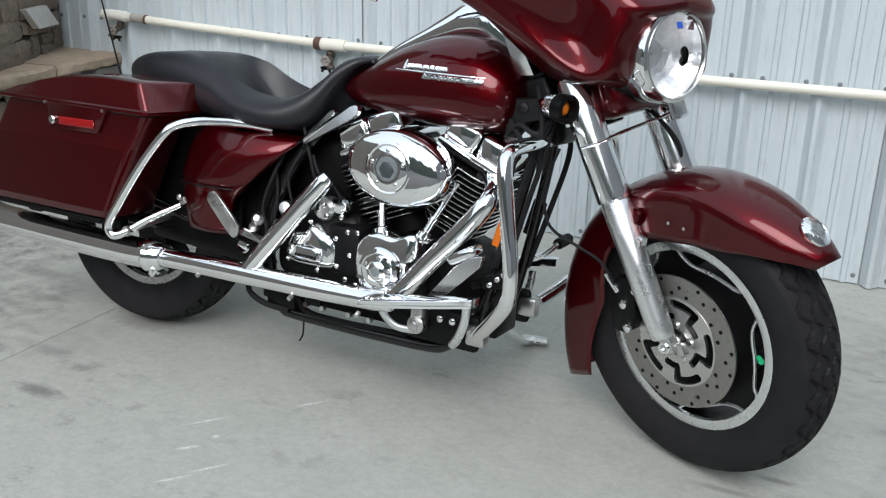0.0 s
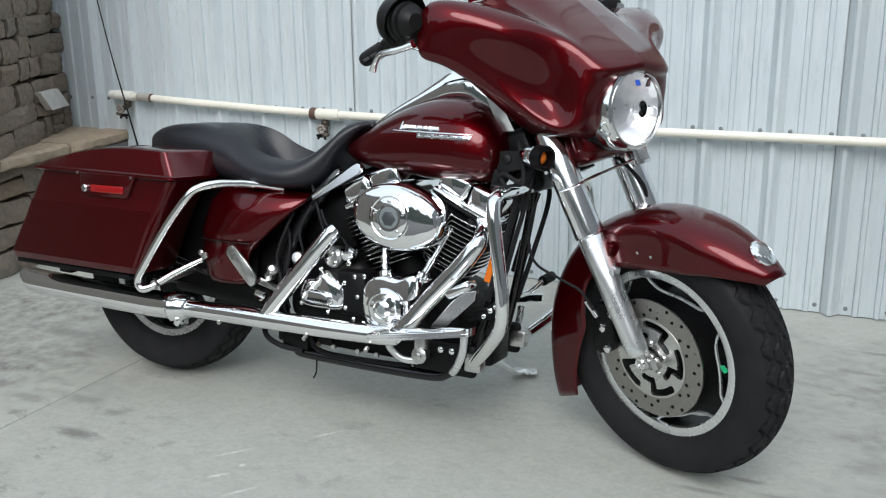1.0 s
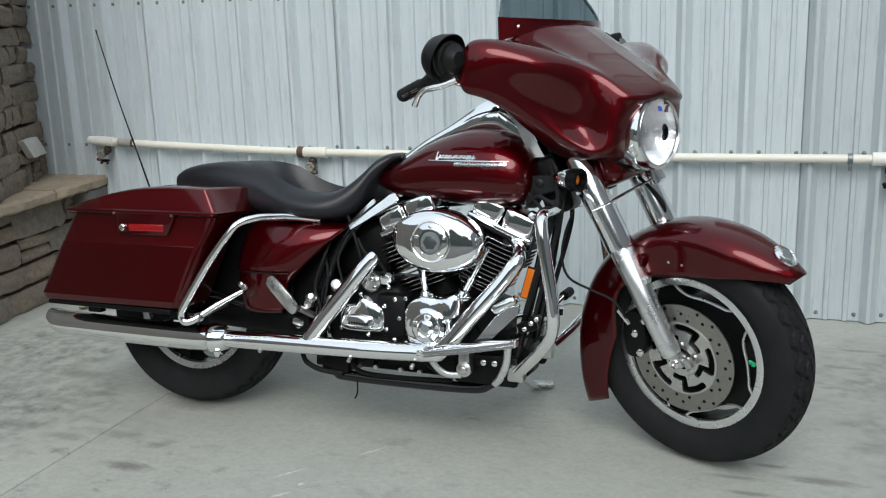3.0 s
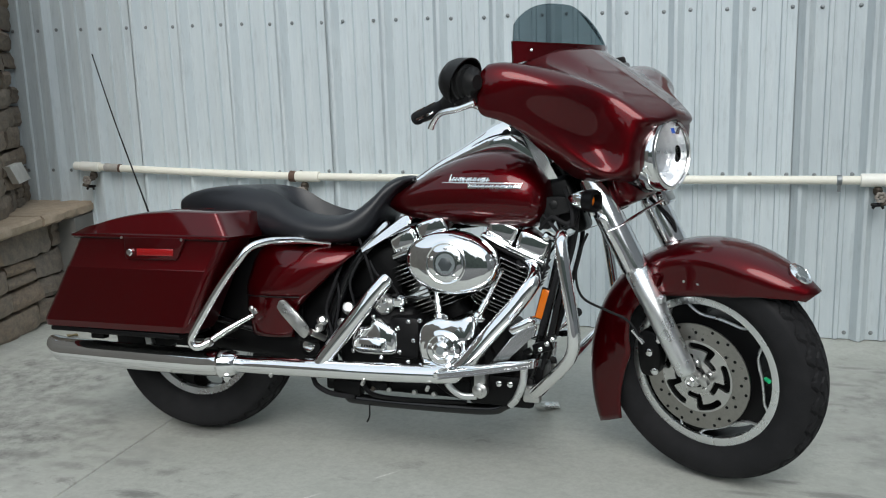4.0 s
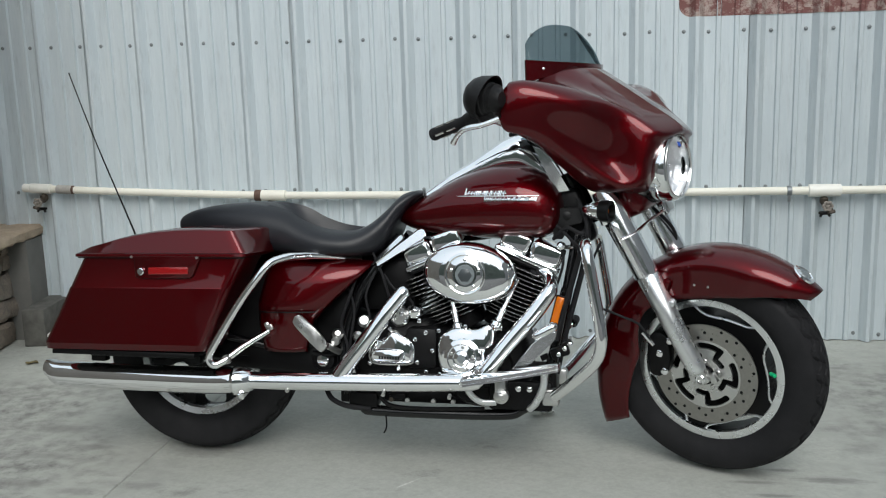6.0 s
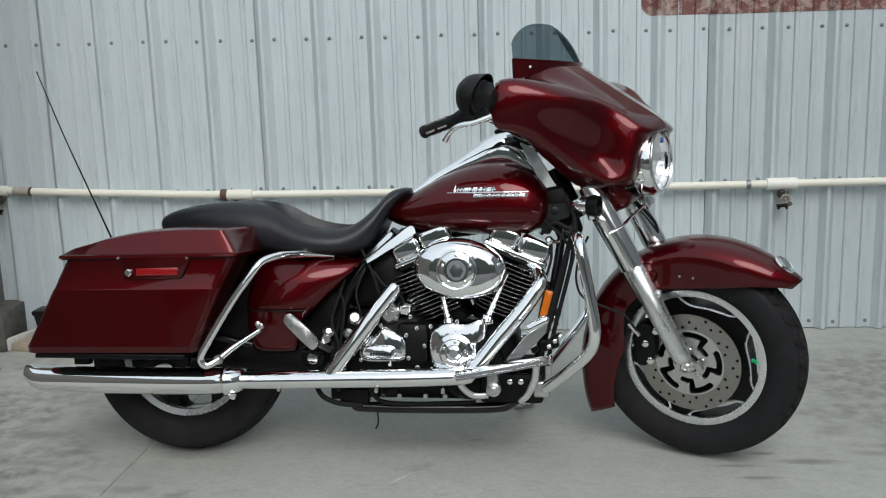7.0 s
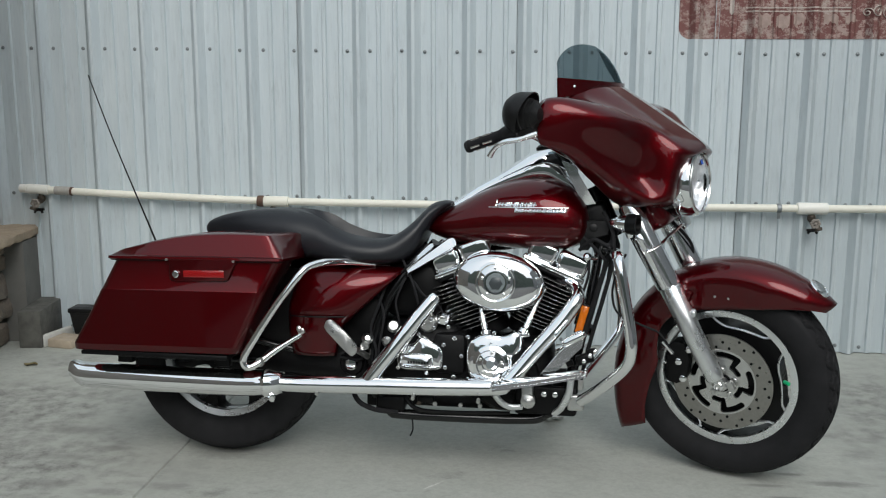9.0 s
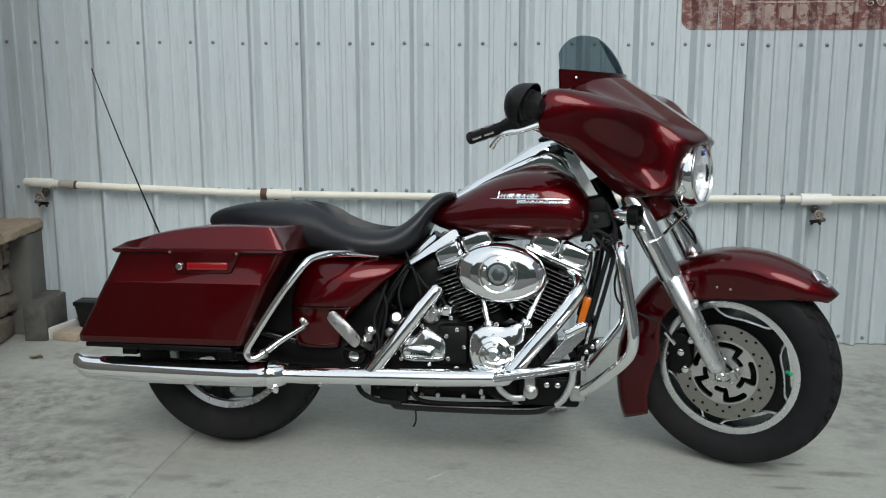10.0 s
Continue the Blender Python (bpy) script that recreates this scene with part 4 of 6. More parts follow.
# ---- front fender ----


def fender_shape():
    """Deep skirted fender: crown radius and skirt edge by angle round the axle."""
    angs = np.linspace(41, 213.5, 64)
    def along(keys):
        c = spline([(a, r, 0) for a, r in keys], 160)
        return lambda a: float(np.interp(a, [p.x for p in c], [p.y for p in c]))
    crown = along(((41, 0.404), (52, 0.394), (63, 0.386), (76, 0.380), (92, 0.373), (117, 0.362), (145, 0.356), (165, 0.356), (190, 0.372), (213.5, 0.409)))
    skirt = along(((41, 0.374), (47, 0.348), (60, 0.294), (71, 0.263), (84, 0.243), (97, 0.236), (110, 0.240), (125, 0.249), (140, 0.243), (158, 0.214), (171, 0.200), (190, 0.226), (205, 0.266), (213.5, 0.292)))
    loops = []
    for a in angs:
        rc, rs_ = crown(a), skirt(a)
        width = float(np.interp(a, [41, 50, 65, 211], [0.034, 0.072, 0.094, 0.098]))
        sec = []
        k = 26
        for i in range(k + 1):
            t = -1 + 2 * i / k
            u = abs(t)
            if u < 0.62:
                q = u / 0.62
                y = width * math.sin(q * math.pi / 2) * (0.97)
                r = rc - 0.052 * (1 - math.cos(q * math.pi / 2)) ** 1.15 * min(1.0, (rc - rs_) / 0.06)
            else:
                q = (u - 0.62) / 0.38
                r0 = rc - 0.052 * min(1.0, (rc - rs_) / 0.06)
                y = width * (0.97 + 0.05 * q)
                r = r0 + (min(rs_, r0 - 0.001) - r0) * q
            y = math.copysign(y, t)
            b = a + (max(0.0, a - 185) / 28) * 3.0 * max(0.0, (u - 0.55) / 0.45)
            sec.append((AXLE.x + r * math.cos(radians(b)), y, AXLE.z + r * math.sin(radians(b))))
        loops.append(sec)
    return loft(loops, False, False)


fender = part("front_fender", st(fender_shape()), PAINT, bike, "deep dark red front fender")
sol = fender.modifiers.new("thickness", "SOLIDIFY")
sol.thickness, sol.offset = 0.003, -1
badge_at = Vector((1.878, 0, 0.630))
badge_n = Vector((0.66, 0, 0.75)).normalized()
badge = part("fender_badge", st(moved(lathe([(0.038, -0.008), (0.041, -0.002), (0.039, 0.002), (0.033, 0.003), (0.031, 0.001), (0.018, 0.004), (0.004, 0.005)], toward((0, 0, 0), (0, 0, 1)), 36), toward(badge_at, badge_n) @ Matrix.Diagonal((0.78, 0.84, 1, 1)))), CHROME, fender, "round chrome fender badge")
for k in range(5):
    part("badge_bar", st(moved(block((0.0045, 0.038 - 0.012 * abs(k - 2), 0.004)), toward(badge_at, badge_n) @ pose(-0.015 + 0.0075 * k, 0, 0.005))), GREY_BADGE, badge)
for x, z in ((1.60, 0.598), (1.64, 0.596)):
    part("rivet", st(lathe([(0.004, 0), (0.003, 0.0015), (0.001, 0.002)], toward((x, -0.0965, z), (0, -1, 0)), 8)), DULL_CHROME, fender)
for s in (-1, 1):
    part("fender_bracket", st(block((0.025, 0.02, 0.07), Matrix.Translation((1.512, s * 0.102, 0.575)) @ pose(0, 0, 0, 0, 18, 0), 0.008)), PAINT, fender)

# ---- fairing ----
# columns from the nose to the wing's rear edge, each from its lower edge up to the screen
NOSE = [(1.385, 0.0, 0.845), (1.423, 0.0, 0.860), (1.446, 0.0, 0.934), (1.491, 0.0, 1.005), (1.519, 0.0, 1.047), (1.402, 0.0, 1.134), (1.240, 0.0, 1.246)]
LAMP_SIDE = [(1.390, 0.107, 0.865), (1.458, 0.133, 0.887), (1.472, 0.139, 0.955), (1.488, 0.126, 1.008), (1.497, 0.108, 1.042), (1.384, 0.098, 1.133), (1.224, 0.099, 1.241)]
CHEEK = [(1.307, 0.163, 0.877), (1.404, 0.188, 0.893), (1.376, 0.174, 0.962), (1.399, 0.178, 1.055), (1.413, 0.159, 1.103), (1.325, 0.164, 1.152), (1.172, 0.166, 1.226)]
SHOULDER = [(1.248, 0.239, 0.957), (1.304, 0.268, 0.971), (1.312, 0.278, 1.036), (1.346, 0.284, 1.118), (1.324, 0.251, 1.163), (1.260, 0.235, 1.178), (1.155, 0.203, 1.204)]
WING = [(1.199, 0.322, 1.041), (1.225, 0.358, 1.042), (1.243, 0.367, 1.100), (1.251, 0.365, 1.159), (1.237, 0.342, 1.192), (1.197, 0.309, 1.199), (1.135, 0.265, 1.198)]
WING_END = [(1.166, 0.358, 1.058), (1.166, 0.393, 1.068), (1.164, 0.404, 1.118), (1.173, 0.396, 1.165), (1.181, 0.376, 1.192), (1.160, 0.343, 1.197), (1.121, 0.294, 1.193)]


def cowl_half(nu=54, nv=46):
    roll = [(x + 0.004 - 0.022 * (0.6 + 0.4 * k / 6), y - 0.030, 1.140 + (z - 1.140) * 0.80) for k, (x, y, z) in enumerate(WING_END)]
    cols = [spline(c, nv) for c in (NOSE, LAMP_SIDE, CHEEK, SHOULDER, WING, WING_END, roll)]
    rows = [spline([c[j] for c in cols], nu) for j in range(nv)]
    return rows


def fairing_shape():
    rows = cowl_half()
    full = []
    for r in rows:
        r = [Vector((p.x, max(p.y, 0.0), p.z)) for p in r]
        full.append([(p.x, -p.y, p.z) for p in reversed(r)] + [tuple(p) for p in r[1:]])
    pts, faces = loft(full, False, False)
    return pts, [f for f in faces if not all((pts[i][2] - 0.936) ** 2 + pts[i][1] ** 2 < 0.091 ** 2 and pts[i][0] > 1.3 for i in f)]


fairing = part("fairing", fa(fairing_shape()), PAINT, bike, "dark red bat-wing fairing around the headlight", 60)
sol = fairing.modifiers.new("thickness", "SOLIDIFY")
sol.thickness, sol.offset = 0.005, -1


def inner_cowl():
    rows = cowl_half(24, 20)
    ring = [r[-1] for r in rows]
    top = rows[-1][::-1]
    low = rows[0][::-1]
    a = loft([[(p.x + 0.004, p.y - 0.004, p.z) for p in ring], [(1.15, p.y * 0.82, p.z) for p in ring]], False, False)
    b = loft([[(p.x, p.y, p.z - 0.004) for p in top], [(1.16, p.y * 0.9, 1.15) for p in top]], False, False)
    c = loft([[(p.x, p.y, p.z + 0.004) for p in low], [(1.14, p.y * 0.85, 1.06) for p in low]], False, False)
    d = loft([[(1.15, p.y * 0.82, p.z) for p in ring], [(1.17, 0, p.z) for p in ring]], False, False)
    return both(join(a, b, c, d))


part("inner_fairing", fa(inner_cowl()), PLASTIC, fairing, "black inner fairing panel")

# windscreen


def screen_shape():
    loops = []
    for k in range(33):
        t = -1 + 2 * k / 32
        u = abs(t)
        base = Vector((1.238 - 0.094 * u ** 2.0, 0.222 * t, 1.226 + 0.040 * u ** 2))
        h = 0.150 * (1 - u ** 3.0) ** 0.55 - 0.020 * u ** 2 * (1 - u ** 8) if u < 1 else 0
        row = []
        for i in range(9):
            v = i / 8
            back = 0.5 * v + 0.5 * (1 - math.cos(v * math.pi / 2))
            rise = 0.5 * v + 0.5 * math.sin(v * math.pi / 2)
            row.append(tuple(base + Vector((-0.066 * h / 0.114 * back, -0.034 * t * h / 0.114 * back, h * rise))))
        loops.append(row)
    return loft(loops, False, False)


screen = part("windscreen", fa(screen_shape()), SMOKE, fairing, "short smoked windscreen")
screen.visible_shadow = False
sol = screen.modifiers.new("thickness", "SOLIDIFY")
sol.thickness = 0.004
lip_path = [(1.238 - 0.094 * abs(t) ** 2, 0.223 * t, 1.222 - 0.010 * t * t + 0.024 * (1 - t * t)) for t in np.linspace(-1, 1, 25)]
lip_rows = [[(x - 0.004, y, z - 0.012), (x + 0.004, y * 1.012, z - 0.012), (x + 0.004, y * 1.012, z + 0.006 + 0.046 * (y / 0.223) ** 2), (x - 0.004, y, z + 0.006 + 0.046 * (y / 0.223) ** 2)] for x, y, z in lip_path]
part("screen_lip", fa(loft(lip_rows)), PAINT, fairing, "dark red screen seat")
for t in (-0.80, 0.80):
    p = Vector((1.238 - 0.094 * t * t, 0.229 * t, 1.240 - 0.004 * t * t))
    part("screen_screw", fa(lathe([(0.0045, 0), (0.0045, 0.002), (0.002, 0.003)], toward(p, (0.6, t, 0.2)), 12)), DULL_CHROME, fairing)

# headlight
LAMP = Vector((1.478, 0, 0.935))
headlight = part("headlight", fa(lathe([(0.080, -0.075), (0.097, -0.06), (0.103, -0.01), (0.103, 0.012), (0.098, 0.024), (0.090, 0.028), (0.088, 0.022)], toward(LAMP, (1, 0, 0)), 48, False)), CHROME, bike, "round headlight with chrome bezel")
part("bucket", fa(lathe([(0.112, -0.075), (0.106, -0.05), (0.100, -0.03), (0.085, -0.07), (0.05, -0.085)], toward(LAMP, (1, 0, 0)), 40)), GLOSS_BLACK, headlight)
part("reflector", fa(lathe([(0.090, 0.018), (0.082, 0.000), (0.070, -0.014), (0.058, -0.025), (0.044, -0.034), (0.030, -0.040), (0.002, -0.044)], toward(LAMP, (1, 0, 0)), 22, False)), simple("faceted_reflector", (0.95, 0.96, 0.97), 0.30, 1.0, 0.05, 40, 1.0, 90), headlight, "faceted silver reflector", 4)
lens = part("lens", fa(lathe([(0.0895, 0.018), (0.088, 0.024), (0.060, 0.033), (0.030, 0.037), (0.002, 0.038)], toward(LAMP, (1, 0, 0)), 40, False)), CLEAR, headlight, "clear headlight lens")
sol = lens.modifiers.new("thickness", "SOLIDIFY")
sol.thickness = 0.002
lens.visible_shadow = False
part("lens_gasket", fa(lathe([(0.0905, 0.0275), (0.0915, 0.0295), (0.0885, 0.0305), (0.0865, 0.0275)], toward(LAMP, (1, 0, 0)), 48, False)), DULL_CHROME, headlight)
part("sticker", fa(block((0.001, 0.016, 0.014), Matrix.Translation(LAMP + Vector((0.0335, -0.006, 0.062))) @ pose(0, 0, 0, 0, -18, 0))), simple("blue_sticker", (0.02, 0.10, 0.55), 0.5), headlight, "small blue sticker")
for s in (-1, 1):
    c = Vector((1.352, s * 0.172, 0.818))
    sig = part("turn_signal", st(lathe([(0.006, -0.055), (0.016, -0.045), (0.026, -0.02), (0.029, 0.004), (0.029, 0.016), (0.026, 0.018)], toward(c, (1, 0, 0)), 24)), CHROME, bike, "chrome bullet turn signal")
    part("bezel", st(lathe([(0.030, 0.004), (0.032, 0.020), (0.031, 0.036), (0.022, 0.037), (0.018, 0.018)], toward(c, (1, 0, 0)), 24)), BLACK, sig)
    part("lens", st(lathe([(0.018, 0.016), (0.014, 0.022), (0.007, 0.025), (0.001, 0.026)], toward(c, (1, 0, 0)), 20)), AMBER, sig, "amber lens")
    part("stalk", st(tube([c + Vector((-0.02, 0, 0)), c + Vector((-0.012, -s * 0.03, -0.02)), c + Vector((-0.004, -s * 0.04, -0.05))], 0.011, 10, 12)), CHROME, sig)

# ---- handlebar, grips, levers, mirrors ----
bar_pts = [(0.93, -0.352, 1.064), (1.075, -0.372, 1.112), (1.13, -0.33, 1.10), (1.17, -0.18, 1.02), (1.19, -0.06, 0.985), (1.19, 0.06, 0.985), (1.17, 0.18, 1.02), (1.13, 0.33, 1.10), (1.075, 0.372, 1.112), (0.93, 0.352, 1.064)]
handlebar = part("handlebar", st(tube(bar_pts, 0.0125, 60, 12)), CHROME, bike, "chrome handlebar")
for s in (-1, 1):
    f = (lambda p: Vector((p[0], p[1] * -s, p[2])))
    a, b = f((0.915, -0.348, 1.060)), f((1.062, -0.371, 1.108))
    d = (b - a).normalized()
    grip = part("grip", st(tube([a, a + d * 0.003, a + d * 0.012, a + d * 0.014, b - d * 0.02, b - d * 0.012, b], [0.013, 0.0185, 0.0195, 0.0175, 0.0175, 0.0205, 0.0205], seg=18)), RUBBER, handlebar, "black rubber grip with chrome bands")
    up = Vector((-d.z, 0, d.x)).normalized()
    out = d.cross(up).normalized()
    for ang in (20, 110, 200, 290):
        w = math.cos(radians(ang)) * up + math.sin(radians(ang)) * out
        for s0 in (0.026, 0.075):
            part("chrome_band", st(tube([a + d * s0 + w * 0.0165, a + d * (s0 + 0.036) + w * 0.0165], 0.0042, seg=8)), CHROME, grip)
    part("switch_pod", st(tube([b - d * 0.004, b, b + d * 0.045, b + d * 0.050], [0.018, 0.023, 0.023, 0.018], seg=18)), PLASTIC, handlebar, "black switch housing")
    part("lever", st(tube([f((1.160, -0.372, 1.114)), f((1.112, -0.395, 1.0985)), f((1.066, -0.402, 1.088)), f((1.037, -0.401, 1.068)), f((1.020, -0.400, 1.046))], [0.015, 0.013, 0.0105, 0.009, 0.0115], 24, 12, 0.75)), SATIN_CHROME, handlebar, "alloy brake lever")
    part("reservoir", st(block((0.07, 0.045, 0.035), Matrix.Translation(f((1.120, -0.368, 1.118))) @ pose(0, 0, 0, 0, -15, 0), 0.008)), PLASTIC, handlebar)
    if s > 0:
        continue
    mc = f((1.110, -0.366, 1.166))
    hood = []
    for q, (r, h) in enumerate([(0.004, -0.052), (0.024, -0.049), (0.044, -0.039), (0.058, -0.020), (0.063, 0.0)]):
        hood.append([(r * math.cos(a), r * math.sin(a), h) for a in (2 * math.pi * k / 40 for k in range(40))])
    for r, g in ((0.0635, 1.0), (0.0595, 0.96), (0.056, 0.0)):
        hood.append([(r * math.cos(a), r * math.sin(a), g * (0.018 + 0.022 * math.cos(a)) - (0.004 if not g else 0)) for a in (2 * math.pi * k / 40 for k in range(40))])
    up_x = toward(mc, (0.99, 0.02 * s, -0.02))
    turn = Matrix.Rotation(math.atan2((up_x.to_3x3() @ Vector((0, 1, 0))).z, (up_x.to_3x3() @ Vector((1, 0, 0))).z), 4, "Z")
    mirror = part("mirror", st(moved(loft(hood), up_x @ turn)), PLASTIC, bike, "round black hooded mirror on the fairing wing")
    part("mirror_stem", st(moved(lathe([(0.050, -0.012), (0.050, 0.012), (0.047, 0.015), (0.047, 0.028), (0.041, 0.031), (0.041, 0.044), (0.030, 0.050), (0.020, 0.060)], None, 32), up_x)), PLASTIC, mirror)

# ---- fuel tank ----


def body_of(stations, n_long, n_round=40, power=2.3):
    """A rounded body from stations x, low z, high z, half width, height of the widest line (0 to 1)."""
    keys = [(x, lo, hi, w, m) for x, lo, hi, w, m in stations]
    first = spline([(k[0], k[1], k[2]) for k in keys], n_long)
    second = spline([(k[3], k[4], 0) for k in keys], n_long)
    loops = []
    for a, b in zip(first, second):
        x, lo, hi, w, mid = a.x, a.y, a.z, max(b.x, 0.002), b.y
        zm = lo + (hi - lo) * mid
        lp = []
        for k in range(n_round):
            t = 2 * math.pi * k / n_round
            c, s = math.cos(t), math.sin(t)
            cc, ss = math.copysign(abs(c) ** (2 / power), c), math.copysign(abs(s) ** (2 / power), s)
            lp.append((x, w * cc, zm + (hi - zm) * ss if s > 0 else zm + (zm - lo) * ss))
        loops.append(lp)
    return loft(loops)


TANK = [(0.660, 0.748, 0.772, 0.030, 0.5), (0.700, 0.728, 0.796, 0.070, 0.45), (0.760, 0.712, 0.832, 0.102, 0.42), (0.860, 0.702, 0.886, 0.130, 0.42), (0.970, 0.694, 0.921, 0.148, 0.42), (1.060, 0.695, 0.922, 0.155, 0.42), (1.122, 0.700, 0.896, 0.148, 0.42), (1.162, 0.722, 0.855, 0.120, 0.44), (1.180, 0.765, 0.815, 0.050, 0.5)]
tank = part("fuel_tank", body_of(TANK, 60, 56, 2.35), PAINT, bike, "dark red teardrop fuel tank")
# emblem of plain bars on each side
for s in (-1, 1):
    def em(u, v):
        x, z = 0.868 + 0.245 * u, 0.828 + v + 0.002 * u
        lo, hi, w, mid = (float(np.interp(x, [q[0] for q in TANK], [q[i] for q in TANK])) for i in (1, 2, 3, 4))
        zm = lo + (hi - lo) * mid
        return Vector((x, s * (w * max(0.0, 1 - (abs(z - zm) / (hi - zm if z > zm else zm - lo)) ** 2.35) ** (1 / 2.35) + 0.0025), z))
    emblem = part("tank_emblem", tube([em(u, -0.001) for u in np.linspace(0.0, 1.0, 16)], [0.0008, 0.0024, 0.0024, 0.0008], seg=8), CHROME, tank, "chrome emblem of slanted bars")
    marks = random.Random(21)
    for u0, u1, v0, tall, low in ((0.10, 0.60, 0.001, 0.021, 0.013), (0.345, 0.965, -0.016, 0.019, 0.011)):
        u = u0
        while u < u1:
            h = tall if u == u0 else low
            part("emblem_bar", tube([em(u, v0), em(u + 0.018, v0 + h)], [0.0030, marks.uniform(0.0034, 0.0046), 0.0030], 4, 8), CHROME, emblem)
            u += marks.choice((0.020, 0.024, 0.032, 0.040))
        part("emblem_line", tube([em(w, v0 + 0.45 * low) for w in np.linspace(u0 + 0.005, u1 + 0.01, 14)], 0.0028, seg=8), CHROME, emblem)
console = part("console", body_of([(0.668, 0.780, 0.800, 0.016, 0.3), (0.72, 0.79, 0.824, 0.028, 0.3), (0.75, 0.80, 0.842, 0.030, 0.3), (0.82, 0.85, 0.890, 0.036, 0.3), (0.892, 0.885, 0.932, 0.042, 0.3), (0.95, 0.90, 0.972, 0.048, 0.3), (0.99, 0.91, 0.998, 0.053, 0.3), (1.042, 0.91, 1.014, 0.055, 0.3), (1.08, 0.89, 0.992, 0.052, 0.3), (1.14, 0.865, 0.928, 0.04, 0.3), (1.166, 0.84, 0.89, 0.02, 0.3)], 44, 28, 2.6), CHROME, bike, "chrome tank console")
part("console_insert", block((0.095, 0.080, 0.020), Matrix.Translation((1.102, 0, 0.972)) @ pose(0, 0, 0, 0, 46, 0), 0.009, 3), GLOSS_BLACK, console)
part("ignition_switch", lathe([(0.024, 0), (0.024, 0.012), (0.016, 0.018), (0.004, 0.02)], toward((1.030, 0, 1.006), (-0.2, 0, 1)), 20), BLACK, console)

# ---- seat ----


def seat_shape():
    # stations: x, underside, top, half width, depth of the scoop
    keys = [(-0.080, 0.724, 0.744, 0.014, 0.000), (-0.064, 0.714, 0.760, 0.040, 0.000), (-0.028, 0.706, 0.778, 0.068, 0.002), (0.015, 0.698, 0.791, 0.095, 0.004), (0.070, 0.688, 0.803, 0.122, 0.006), (0.150, 0.670, 0.813, 0.146, 0.008), (0.240, 0.650, 0.813, 0.160, 0.016), (0.320, 0.638, 0.797, 0.166, 0.070), (0.380, 0.633, 0.763, 0.176, 0.100), (0.450, 0.632, 0.737, 0.184, 0.092), (0.530, 0.635, 0.728, 0.178, 0.050), (0.585, 0.641, 0.745, 0.158, 0.020), (0.635, 0.668, 0.788, 0.128, 0.006), (0.675, 0.748, 0.828, 0.095, 0.000), (0.715, 0.806, 0.842, 0.066, 0.000), (0.744, 0.826, 0.840, 0.040, 0.000)]
    xs = spline([k[:3] for k in keys], 72)
    ws = spline([(k[3], 0, 0) for k in keys], 72)
    dips = spline([(k[4], 0, 0) for k in keys], 72)
    loops = []
    for p, w, d in zip(xs, ws, dips):
        lp = []
        for k in range(48):
            t = 2 * math.pi * k / 48
            c, s = math.cos(t), math.sin(t)
            y = w.x * math.copysign(abs(c) ** 0.70, c)
            zm = p.y + 0.42 * (p.z - p.y)
            z = zm + (p.z - zm) * abs(s) ** 0.84 if s > 0 else zm - (zm - p.y) * abs(s) ** 0.70
            if s > 0:
                q = max(0.0, min(1.0, (0.62 - abs(y) / w.x) / 0.17))
                z -= d.x * q * q * (3 - 2 * q)
            lp.append((p.x, y, z))
        loops.append(lp)
    return loft(loops)


seat = part("seat", seat_shape(), VINYL, bike, "black vinyl two-up seat with a scooped rider bucket", 60)

# ---- saddlebags ----


def bag_body():
    """Slanted hard case, x given at the seam and at the floor."""
    loops = []
    for z, xr, xf, yo, yi in ((0.364, -0.378, 0.122, 0.302, 0.150), (0.368, -0.394, 0.134, 0.316, 0.145), (0.388, -0.392, 0.146, 0.3245, 0.142), (0.470, -0.348, 0.180, 0.3225, 0.142), (0.557, -0.305, 0.219, 0.3195, 0.142), (0.5600, -0.302, 0.221, 0.3182, 0.142), (0.640, -0.264, 0.262, 0.3105, 0.142), (0.648, -0.259, 0.266, 0.3105, 0.142)):
        r = 0.030
        ring = []
        for cx, cy, a0 in ((xf - r, yi + r, 270), (xf - r, yo - r, 0), (xr + r, yo - r, 90), (xr + r, yi + r, 180)):
            for k in range(6):
                a = radians(a0 + 18 * k)
                ring.append((cx + r * math.cos(a), -(cy + r * math.sin(a)), z + 0.010 * (cx + 0.1)))
        loops.append(ring)
    return loft(loops)


LID_EDGE = [(-0.272, 0.669), (-0.240, 0.674), (-0.180, 0.689), (-0.144, 0.700), (-0.088, 0.712), (-0.040, 0.720), (0.0, 0.7245), (0.05, 0.7285), (0.11, 0.7310), (0.30, 0.7290)]


